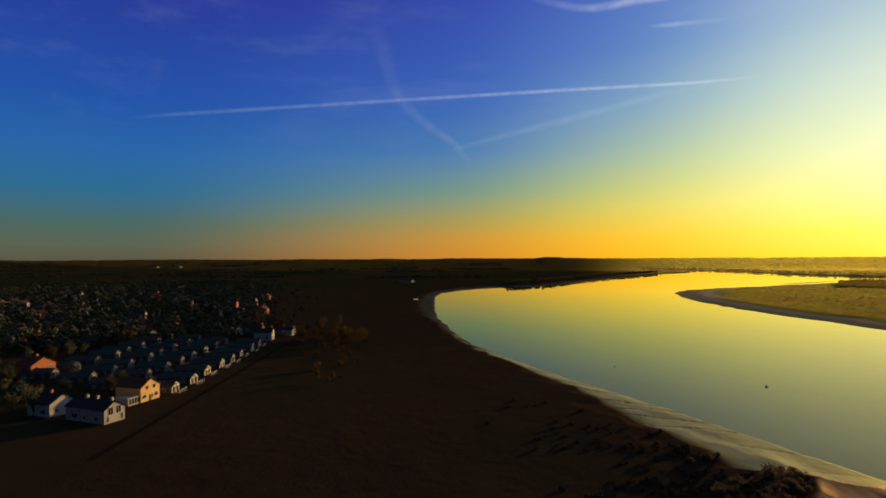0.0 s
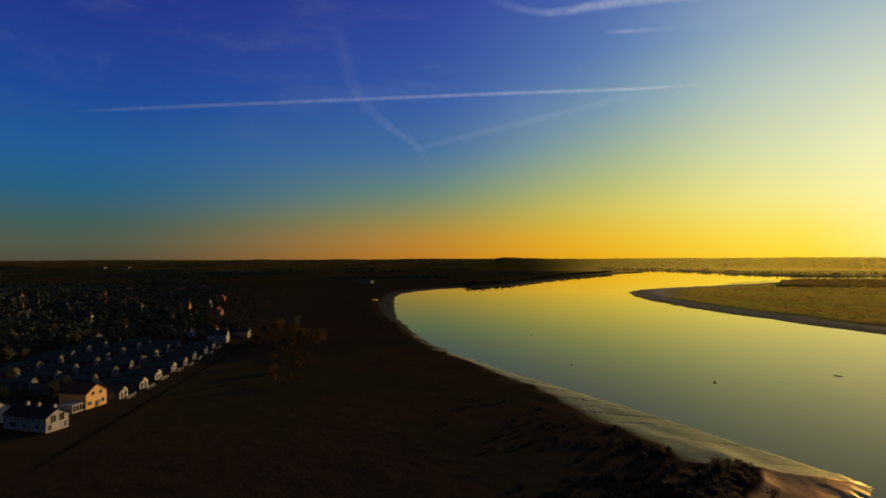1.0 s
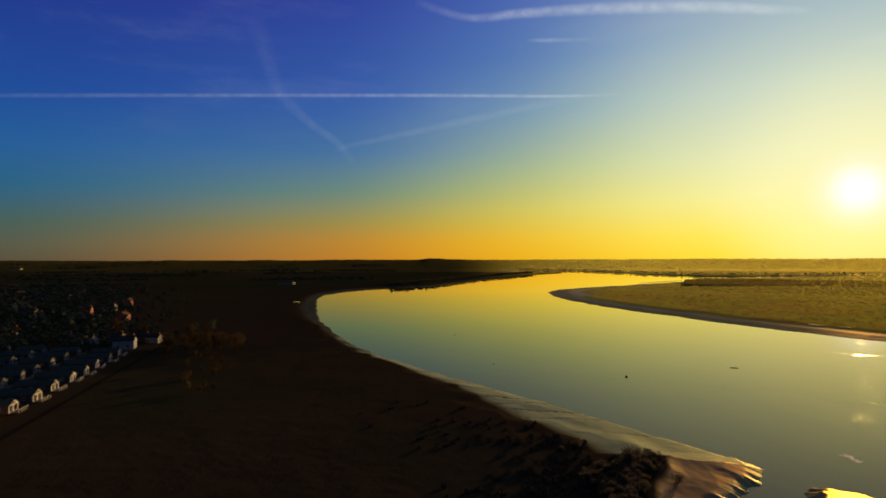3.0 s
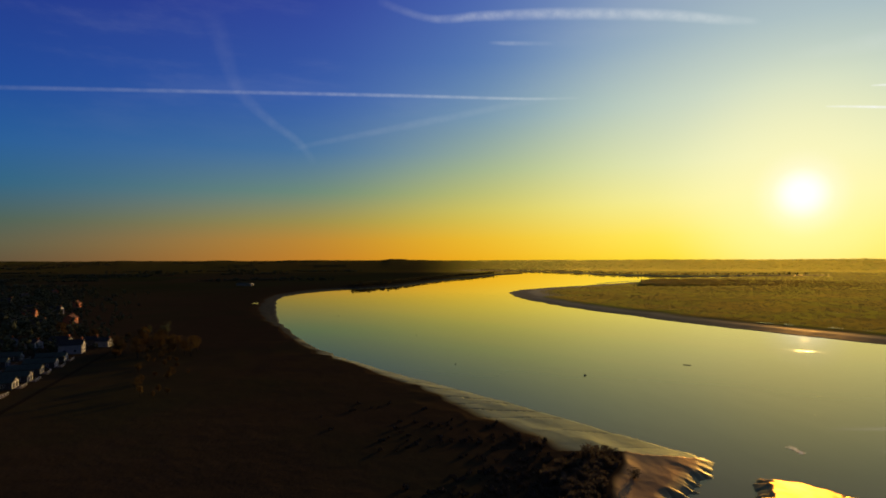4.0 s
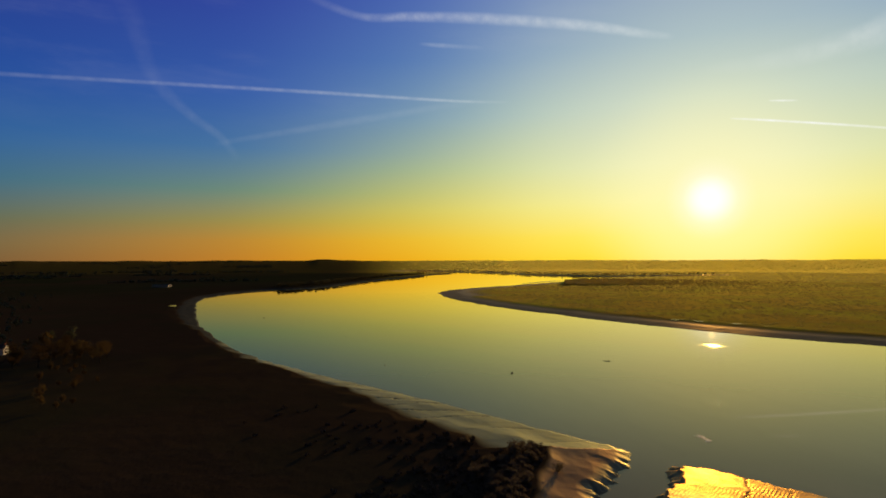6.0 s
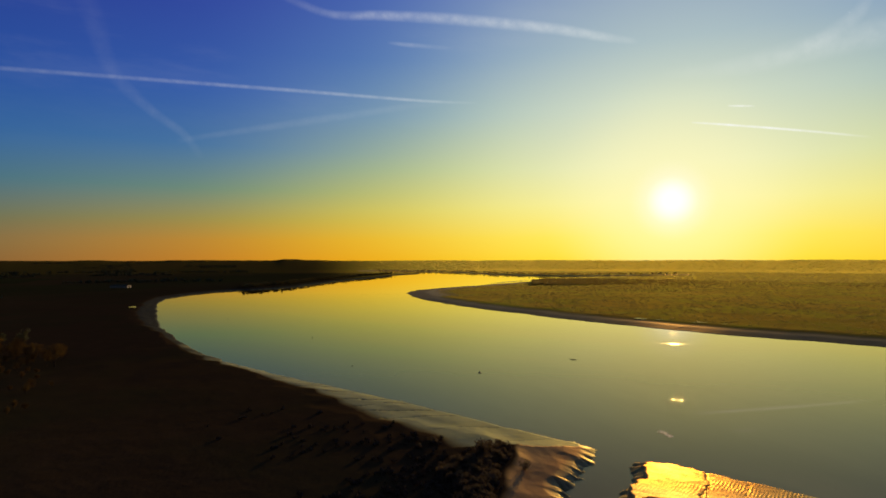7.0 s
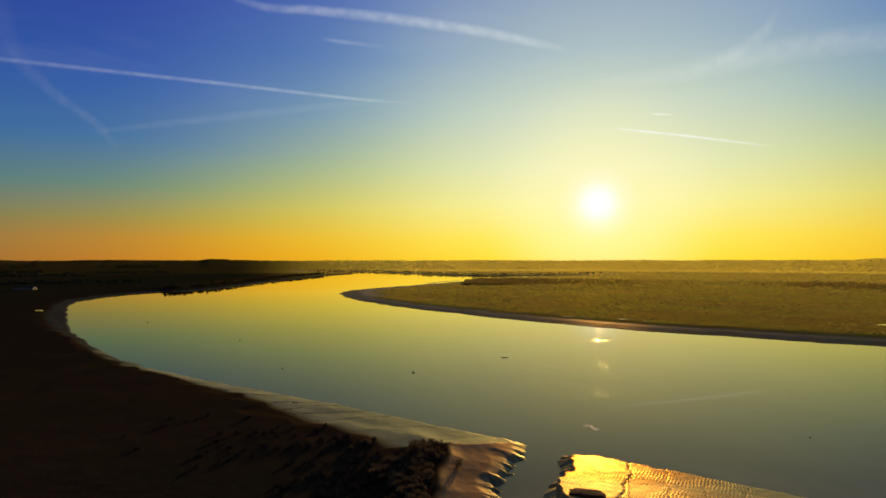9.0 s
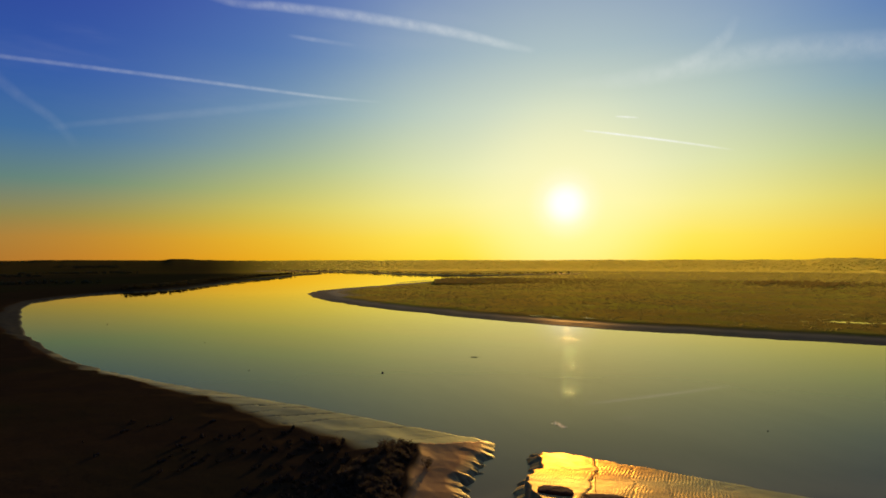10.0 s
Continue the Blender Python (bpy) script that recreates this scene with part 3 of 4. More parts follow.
def house(name, label, size, wall_mat, roof_mat, front=(), left=(), door=None, chimneys=(), group="", category="house"):
    length, width, eave, ridge = size
    top = thing(name, label, category, group)
    part("wall", gable_body(length, width, eave, ridge), wall_mat, top)
    part("roof", gable_roof(length, width, eave, ridge), roof_mat, top)
    for u, z, w, h in front:
        opening("window", top, u, z, w, h, "front", width / 2)
    for u, z, w, h in left:
        opening("window", top, u, z, w, h, "left", width / 2)
    if door is not None:
        bm = box(0.003, 0.08, door - 0.5, door + 0.5, 0, 2.05)
        part("door", bm, WOOD, top)
    for u in chimneys:
        bm = box(u - 0.45, u + 0.45, -0.4, 0.4, ridge - 0.5, ridge + 1.1)
        stack = part("chimney", bm, BRICK_WALL if wall_mat is not WHITE_WALL else WHITE_WALL, top)
        pot = tube([(u, 0, ridge + 1.1), (u, 0, ridge + 1.5)], [0.16, 0.13])
        part("chimney_pot", pot, CLAY, stack)
    return top


def put(ob, x, y, bearing, lift=0.0):
    """Stand a thing on the ground with its front towards that bearing."""
    ob.matrix_basis = pose(x, y, height(x, y) + lift, 0, 0, 90 - bearing)
    return ob


VILLAGE = []


def make_houses():
    rng = random.Random(3)
    put(house("house", "long white rendered house with a dark slate roof beside the park", (17, 7, 4.3, 6.4), WHITE_WALL, SLATE,
              front=[(-1.35, 2.5, 1.6, 2.2), (1.35, 2.6, 1.6, 2.2), (-2.3, 0.4, 1.0, 1.7), (2.5, 0.4, 0.9, 1.9)],
              left=[(-3.5, 0.9, 1.6, 1.1), (-8.5, 0.9, 1.2, 1.1), (-13, 1.0, 2.6, 1.4), (-5, 3.0, 1.0, 0.9), (-11, 3.0, 1.0, 0.9)],
              chimneys=[-1.2, -7.5, -12]), -133.3, 149.9, 100)
    put(house("house", "pale two storey house in shade near the park", (10, 8.5, 4.2, 6.6), GREY_WALL, SLATE,
              front=[(-1.8, 1, 1.2, 1.2), (1.8, 1, 1.2, 1.2)], left=[(-3, 1, 2.2, 1.3), (-7, 1, 1.4, 1.2), (-3, 3.2, 1.2, 1.0)], chimneys=[-5]), -156.5, 154, 98)
    yellow = put(house("house", "two storey cream gabled house lit orange by the low sun", (11, 8.6, 5.2, 7.8), CREAM_WALL, CLAY,
                       front=[(-1.5, 4.2, 1.2, 1.3), (1.7, 4.2, 1.2, 1.3), (-2.8, 1.2, 1.6, 1.2), (2.6, 1.2, 1.5, 1.3), (0.9, 0.4, 0.7, 2.0)],
                       left=[(-3, 1, 1.3, 1.2), (-8, 1, 1.3, 1.2)], door=-0.1), -141.2, 175.3, 95)
    annexe = part("annexe", box(-6, -0.4, -9.2, -4.3, -0.8, 2.7), WHITE_WALL, yellow, "low white glazed annexe")
    for u in (-8.5, -7.3, -6.1, -5.0):
        bm = box(-0.38, -0.34, u - 0.42, u + 0.42, 0.5, 2.3)
        part("pane", bm, GLASS, annexe)
    brick = put(house("house", "large orange brick house in low sun", (9, 11, 5.6, 8.6), BRICK_WALL, CLAY,
                      front=[(-3, 3.6, 1.2, 1.2), (3, 3.6, 1.2, 1.2), (-3, 0.9, 1.4, 1.3), (3, 0.9, 1.4, 1.3)], left=[(-3, 1, 1.2, 1.2)], chimneys=[-4]), -215, 202, 96)
    # lodges of the holiday park: white fronts along the river, shade-darkened trim behind
    def make_lodge(label, front_mat, front_label):
        lodge = house("lodge", label, (12.5, 6.2, 2.7, 4.3), LODGE_WALL, SHEET,
                      front=[(-1.5, 0.35, 1.9, 2.1), (1.5, 0.35, 1.9, 2.1)], left=[(-3, 1.0, 1.3, 1.0), (-7, 1.0, 1.3, 1.0), (-10.5, 1.0, 0.9, 0.9)],
                      group="holiday park lodges", category="lodge")
        bm = bmesh.new()
        outline = ((-3.1, 0.1), (3.1, 0.1), (3.1, 2.65), (0, 4.22), (-3.1, 2.65))
        inset = ((-2.78, 0.36), (2.78, 0.36), (2.78, 2.48), (0, 3.86), (-2.78, 2.48))
        rings = [[bm.verts.new((x, y, z)) for y, z in line] for x, line in ((0.003, outline), (0.09, outline), (0.09, inset), (0.003, inset))]
        for p, q in zip(rings, rings[1:]):
            for i in range(5):
                bm.faces.new((p[i], p[(i + 1) % 5], q[(i + 1) % 5], q[i]))
        add_box(bm, 0.003, 0.09, -2.78, 2.78, 2.5, 2.68)
        add_box(bm, 0.003, 0.09, -0.12, 0.12, 0.36, 2.5)
        part("gable_trim", bm, front_mat, lodge, front_label)
        deck = part("deck", box(0.1, 3.0, -3.1, 3.1, 0.1, 0.3), WOOD, lodge)
        for u in (-3.0, -1.0, 1.0, 3.0):
            part("rail_post", box(2.86, 2.96, u - 0.05, u + 0.05, 0.3, 1.25), front_mat, deck)
        part("handrail", box(2.85, 2.97, -3.1, 3.1, 1.25, 1.33), front_mat, deck)
        return lodge
    white = make_lodge("small timber holiday lodge with shade-darkened walls and cream gable trim", LODGE_FRONT, "cream painted gable trim")
    grey = make_lodge("small timber holiday lodge with walls and gable trim darkened for shade", SHADE_WALL, "gable trim darkened to stand for shade")
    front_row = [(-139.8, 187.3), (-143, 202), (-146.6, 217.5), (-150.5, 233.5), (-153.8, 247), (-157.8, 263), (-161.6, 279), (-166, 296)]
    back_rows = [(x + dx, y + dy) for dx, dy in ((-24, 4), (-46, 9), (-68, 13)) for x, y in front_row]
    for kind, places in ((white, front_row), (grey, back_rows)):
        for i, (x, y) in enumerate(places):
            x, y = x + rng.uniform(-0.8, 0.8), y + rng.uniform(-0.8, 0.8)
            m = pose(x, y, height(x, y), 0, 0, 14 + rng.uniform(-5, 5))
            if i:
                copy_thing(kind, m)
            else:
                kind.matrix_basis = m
    # houses of the village
    kinds = [house("house", "pale village house with a dark pitched roof among trees", (11, 7.5, 4.8, 7.3), w, r,
                   front=[(-1.7, 3.2, 1.2, 1.2), (1.7, 3.2, 1.2, 1.2), (-1.7, 0.9, 1.3, 1.3), (1.7, 0.9, 1.3, 1.3)], left=[(-3, 1, 1.3, 1.2), (-8, 1, 1.3, 1.2)],
                   chimneys=[-1], group="village houses") for w, r in ((GREY_WALL, SLATE), (BRICK_WALL, CLAY), (SHADE_WALL, SLATE))]
    kinds[1]["label"] = "red brick village house with a clay tile roof among trees"
    known = [(-172, 322), (-575, 491), (-186, 335), (-194, 347), (-178, 349), (-168, 343), (-205, 338), (-575, 491), (-595, 525), (-591, 614), (-719, 715),
             (-655, 797), (-588, 805), (-349, 491), (-322, 527), (-272, 367), (-320, 288), (-560, 505), (-540, 580), (-470, 610), (-455, 700), (-620, 640)]
    while len(known) < 58:
        a, r = radians(rng.uniform(-53, -27)), rng.uniform(400, 1050)
        p = (r * math.sin(a), r * math.cos(a))
        if min(math.dist(p, q) for q in known) > 24:
            known.append(p)
    VILLAGE.extend(known)
    for i, (x, y) in enumerate(known):
        close = math.hypot(x, y) < 420
        k = kinds[i] if i < 3 else kinds[rng.choice((0, 2)) if close else rng.choice((0, 1, 1, 2))]
        m = pose(x, y, height(x, y), 0, 0, rng.choice((-5, 15, -25)) if close else rng.choice((10, 30, 60, 100, -40)) + rng.uniform(-12, 12))
        if i < 3:
            k.matrix_basis = m
        else:
            c = copy_thing(k, m)
            if close:
                c.scale = (0.72, 0.72, 0.72)
    # farm shed beyond the bend
    shed = put(house("farm_shed", "long low pale farm shed at the field's edge", (34, 11, 3.6, 5.4), GREY_WALL, SHEET, front=[(0, 0.2, 4.5, 3.4)], category="shed"), -292, 1156, 110)
    for x, y in ((-2090, 2650), (-1990, 2700)):
        far_shed = copy_thing(shed, pose(x, y, height(x, y), 0, 0, -5))
        far_shed.scale = (1.3, 1.6, 1.3)


make_houses()

# ---- track and parked car ----


def make_track():
    ys = np.linspace(120, 330, 90)
    mid = -128.5 - 0.22 * (ys - 187)
    rows = []
    for x, y in zip(mid, ys):
        rows += [(x + o, y + 0.2 * o, height(x + o, y + 0.2 * o) + 0.05) for o in (-1.0, -0.4, 0.4, 1.0)]
    faces = [(i * 4 + k, i * 4 + k + 1, i * 4 + k + 5, i * 4 + k + 4) for i in range(89) for k in range(3)]
    tagged(mesh_object("road", rows, faces, TRACK), "narrow gravel track in front of the lodges", "track", kind="structure")


make_track()


def make_car():
    car = thing("car", "white car parked beside the brick house", "car")
    bm = bmesh.new()
    prof = [(-2.1, 0.35), (2.1, 0.35), (2.15, 0.75), (1.2, 0.95), (0.6, 1.42), (-1.3, 1.45), (-2.1, 0.95)]
    a = [bm.verts.new((x, -0.85, z)) for x, z in prof]
    b = [bm.verts.new((x, 0.85, z)) for x, z in prof]
    bm.faces.new(a), bm.faces.new(b[::-1])
    for i in range(len(prof)):
        j = (i + 1) % len(prof)
        bm.faces.new((a[j], a[i], b[i], b[j]))
    part("body", bm, PAINT, car)
    part("side_window", box(-1.2, 0.6, -0.87, -0.855, 0.98, 1.34), GLASS, car)
    for x in (-1.3, 1.3):
        for y in (-0.8, 0.8):
            part("wheel", tube([(x, y - 0.1, 0.32), (x, y + 0.1, 0.32)], [0.32, 0.32], 12), TYRE, car)
    put(car, -209, 212, 150)


make_car()

# ---- trees, bushes and woods ----


def leaf_cloud(rng, centres, radius, count, size):
    """Many small leaf blades in clumps round the centres."""
    verts, faces = [], []
    for _ in range(count):
        c = rng.choice(centres)
        d = Vector((rng.gauss(0, 1), rng.gauss(0, 1), rng.gauss(0, 0.8)))
        d.normalize()
        p = Vector(c) + d * radius * rng.random() ** 0.4
        u = Vector((rng.gauss(0, 1), rng.gauss(0, 1), rng.gauss(0, 1))).normalized() * size * rng.uniform(0.6, 1.3)
        w = u.orthogonal().normalized() * size * rng.uniform(0.4, 0.8)
        k = len(verts)
        verts += [p - u, p + w, p + u, p - w]
        faces.append((k, k + 1, k + 2, k + 3))
    return verts, faces


def make_tree(name, label, tall, spread, leaf_mat, seed, leaves=700):
    rng = random.Random(seed)
    top = thing(name, label, "tree", "trees of the village")
    bend = rng.uniform(-0.4, 0.4)
    part("trunk", tube([(0, 0, -0.4), (0.1, bend * 0.4, tall * 0.25), (bend, 0.2, tall * 0.55), (bend * 1.3, 0, tall * 0.9)], [0.32, 0.24, 0.16, 0.04]), BARK, top)
    centres = []
    for i in range(9):
        a, h = i * 2.4 + rng.uniform(-0.4, 0.4), rng.uniform(0.35, 0.85)
        out = spread * rng.uniform(0.45, 0.9) * (1.15 - 0.6 * h)
        tip = (out * math.cos(a), out * math.sin(a), tall * (h + 0.12))
        start = (bend * h, 0, tall * h * 0.75)
        half = tuple((s + t) / 2 + (0.25 if k == 2 else 0) for k, (s, t) in enumerate(zip(start, tip)))
        part("limb", tube([start, half, tip], [0.11, 0.07, 0.02], 5), BARK, top)
        centres += [tip, half]
    centres.append((bend, 0, tall * 0.92))
    v, f = leaf_cloud(rng, centres, spread * 0.36, leaves, 0.26)
    crown = mesh_object("crown", v, f, leaf_mat, False)
    crown.parent = top
    return top


def place_trees():
    rng = random.Random(8)
    green = [make_tree("tree", "dark evergreen tree between the houses", t, s, LEAF, k) for t, s, k in ((8.5, 3.4, 1), (6.5, 2.8, 2))]
    brown = [make_tree("tree", "bare brown winter tree with fine twigs", t, s, TWIG, k, 800) for t, s, k in ((8, 3.6, 3), (6, 3.0, 4), (9.5, 4.0, 5))]
    spots = []
    for _ in range(26):    # brown thicket past the end of the lodges
        spots.append((rng.uniform(-148, -108), rng.uniform(292, 345), brown))
    for _ in range(36):    # round the near houses and the park
        spots.append((rng.uniform(-270, -160), rng.uniform(150, 200), green))
    for _ in range(40):
        spots.append((rng.uniform(-330, -225), rng.uniform(200, 360), green + brown[:1]))
    for _ in range(10):
        spots.append((rng.uniform(-225, -150), rng.uniform(358, 390), green + brown))
    for _ in range(26):    # low brown trees in a straggling line down the field
        t = rng.random()
        spots.append((-128 + 38 * t + rng.gauss(0, 5), 325 - 118 * t + rng.gauss(0, 5), None))
    used = set()
    for x, y, kinds in spots:
        low = kinds is None
        k = rng.choice(kinds or brown)
        if k.name not in used:
            used.add(k.name)
            k.matrix_basis = pose(x, y, height(x, y))
        else:
            c = copy_thing(k, pose(x, y, height(x, y), 0, 0, rng.uniform(0, 360)))
            c.scale = [rng.uniform(0.35, 0.6) if low else rng.uniform(0.75, 1.2)] * 3


place_trees()


def make_bushes():
    """Thorn and willow scrub along the top of the mud bank."""
    rng = random.Random(12)
    kinds = []
    for k in range(3):
        top = thing("bush", "dense dark scrub bush at the edge of the mud", "bush", "bank scrub")
        stems = []
        for i in range(6):
            a = i * 1.05 + rng.random()
            stems.append((1.2 * math.cos(a) * rng.random(), 1.2 * math.sin(a) * rng.random(), rng.uniform(0.7, 1.9)))
        for c in stems[:4]:
            part("stem", tube([(0, 0, -0.4), (c[0] * 0.6, c[1] * 0.6, c[2] * 0.7), c], [0.07, 0.05, 0.02], 5), BARK, top)
        v, f = leaf_cloud(rng, stems + [(0, 0, 0.6)], 0.95, 400, 0.18)
        crown = mesh_object("crown", v, f, SCRUB, False)
        crown.parent = top
        kinds.append(top)
    ok = []
    pts = [(LOOP[i], LOOP_ID[i]) for i in range(len(LOOP))]
    for _ in range(12000):
        if len(ok) >= 285:
            break
        p, tag = rng.choice(pts)
        if tag not in (0, 1) or not 95 < np.hypot(*p) < 172:
            continue
        x, y = p[0] - rng.uniform(6, 44), p[1] - rng.uniform(-6, 30)
        z, mud, *_, width = terrain(np.array([x]), np.array([y]))
        d = shore([x], [y])[0][0]
        if mud[0] < 0.06 and width[0] + 2.5 < d < width[0] + 12:
            ok.append((x, y, float(z[0])))
    ok = [(47.5, 135.5, height(47.5, 135.5)), (54.9, 125.6, height(54.9, 125.6)), *ok]
    for i, (x, y, z) in enumerate(ok):
        m = pose(x, y, z, 0, 0, rng.uniform(0, 360))
        ob = kinds[i] if i < 3 else copy_thing(kinds[i % 3], m)
        ob.matrix_basis = m
        ob.scale = [(1.7, 1.0)[i] if i < 2 else rng.uniform(0.5, 0.95) * float(np.interp(math.hypot(x, y), [140, 180], [1, 0.5]))] * 3


make_bushes()
TURF = plain("dark_red_turf", (0.2, 0.055, 0.025), (0.12, 0.036, 0.018), 0.8, 0.9, spec=0.2)


def make_clods():
    """Fallen blocks of turf lying on the wet mud."""
    rng = np.random.default_rng(14)
    for x, y, half, deep, tall in ((70.2, 94.8, 3.4, 2.0, 0.8), (77.6, 87.4, 4.4, 2.2, 0.65)):
        rows, cols = 14, 40
        v = []
        for i in range(rows):
            e = (i / (rows - 1)) * math.pi / 2
            for j in range(cols):
                a = j / cols * 2 * math.pi
                lump = 1 + 0.16 * lattice(np.array(3 * math.cos(a) + half), np.array(3 * math.sin(a) + 2.0 * i / rows), 41) + rng.normal(0, 0.05)
                c = math.copysign(abs(math.cos(a)) ** 0.6, math.cos(a)) * math.cos(e) ** 0.35 * lump
                s = math.copysign(abs(math.sin(a)) ** 0.6, math.sin(a)) * math.cos(e) ** 0.35 * lump
                px, py = c * half, s * deep
                v.append((x + 0.8 * px + 0.6 * py, y - 0.6 * px + 0.8 * py, height(x, y) - 0.5 + (tall + 0.5) * math.sin(e) ** 0.7 * (1 + 0.12 * (lump - 1.08))))
        ob = mesh_object("turf_block", v, grid_faces(rows, cols).tolist(), TURF, False)
        tagged(ob, "dark red-brown block of turf fallen onto wet mud", "turf block", "fallen turf")


make_clods()


def make_woods(name, label, spots, mat_, seed, clumps=13, spread=0.32):
    """Far trees, each a stem and an uneven heap of leaf clumps, joined."""
    rng = np.random.default_rng(seed)
    base_v = np.array([(1, 0, 0), (-1, 0, 0), (0, 1, 0), (0, -1, 0), (0, 0, 1), (0, 0, -1)], float)
    base_f = np.array([(0, 2, 4), (2, 1, 4), (1, 3, 4), (3, 0, 4), (2, 0, 5), (1, 2, 5), (3, 1, 5), (0, 3, 5)])
    stem_v = np.array([(1, 0, 0), (-0.5, 0.87, 0), (-0.5, -0.87, 0), (0.4, 0, 1), (-0.2, 0.35, 1), (-0.2, -0.35, 1)], float)
    stem_f = np.array([(0, 1, 4), (0, 4, 3), (1, 2, 5), (1, 5, 4), (2, 0, 3), (2, 3, 5)])
    zs = terrain(np.array([p[0] for p in spots]), np.array([p[1] for p in spots]))[0]
    verts, faces, count = [], [], 0
    for (x, y, h), z in zip(spots, zs):
        verts.append(stem_v * (0.035 * h, 0.035 * h, 0.7 * h) + (x, y, z - 0.3)), faces.append(stem_f + count)
        count += 6
        for _ in range(clumps):
            a, k = rng.uniform(0, 6.28), rng.uniform(0.22, 1.0)
            out = h * spread * math.sqrt(max(0.05, 1 - ((k - 0.5) / 0.55) ** 2)) * rng.uniform(0.3, 1.0)
            sz = h * rng.uniform(0.28, 0.58) * spread
            v = base_v * rng.uniform(0.6, 1.3, (6, 1)) * sz + (x + out * math.cos(a), y + out * math.sin(a), z + h * k * 0.92)
            verts.append(v), faces.append(base_f + count)
            count += 6
    ob = mesh_object(name, np.concatenate(verts).tolist(), np.concatenate(faces).tolist(), mat_, False)
    return tagged(ob, label, "woodland", kind="stuff")


def make_haze_reeds(name, label, count, bearings, ranges, tall, wide, least, mat_, seed, blades=7):
    """Stands of upright blades in drifts over the plain, off the water, standing in for sunlit haze."""
    rng = np.random.default_rng(seed)
    a = np.radians(rng.uniform(*bearings, count))
    r = np.sqrt(rng.uniform(ranges[0] ** 2, ranges[1] ** 2, count))
    x, y = r * np.sin(a), r * np.cos(a)
    drift = 0.65 * lattice(x / 170, y / 170, 51) + 0.35 * lattice(x / 45, y / 45, 52)
    d, side, _ = shore(x, y)
    east = np.clip((np.degrees(a) - 6) / 18, 0, 1) ** 1.2 if ranges[0] > 1000 else np.ones(count)
    keep = (d > least) & (drift + 0.3 * rng.random(count) > 0.14) & ((side == 3) | (ranges[0] > 1000)) & (rng.random(count) < east)
    x, y, drift, east = x[keep], y[keep], drift[keep], east[keep]
    z = terrain(x, y)[0] - 0.15
    k, turn = len(x), rng.uniform(0, math.pi, len(x))
    w, h = rng.uniform(*wide, k), (tall[0] + (tall[1] - tall[0]) * rng.random(k)) * (0.5 + drift) * (0.25 + 0.75 * east)
    v = np.empty((k, blades, 3, 3))
    for i in range(blades):
        mid = (i + 0.5) / blades - 0.5 + rng.uniform(-0.06, 0.06, k)
        sag, own = rng.normal(0, 0.12, k) * w, rng.uniform(0, math.pi, k)
        for j, (off, lift) in enumerate(((-1.5 / blades, 0.0), (1.5 / blades, 0.0), (0.0, 1.0))):
            u, o = mid * w, off * w
            v[:, i, j, 0] = x + u * np.cos(turn) - sag * np.sin(turn) + o * np.cos(own)
            v[:, i, j, 1] = y + u * np.sin(turn) + sag * np.cos(turn) + o * np.sin(own)
            v[:, i, j, 2] = z + lift * h * rng.uniform(0.8, 1.05, k)
    n = k * blades
    me = bpy.data.meshes.new(name)
    me.vertices.add(3 * n), me.loops.add(3 * n), me.polygons.add(n)
    me.vertices.foreach_set("co", v.ravel())
    me.loops.foreach_set("vertex_index", np.arange(3 * n))
    me.polygons.foreach_set("loop_start", np.arange(0, 3 * n, 3))
    me.update(calc_edges=True)
    me.materials.append(mat_)
    return tagged(new(name, me), label, "reeds", kind="stuff")


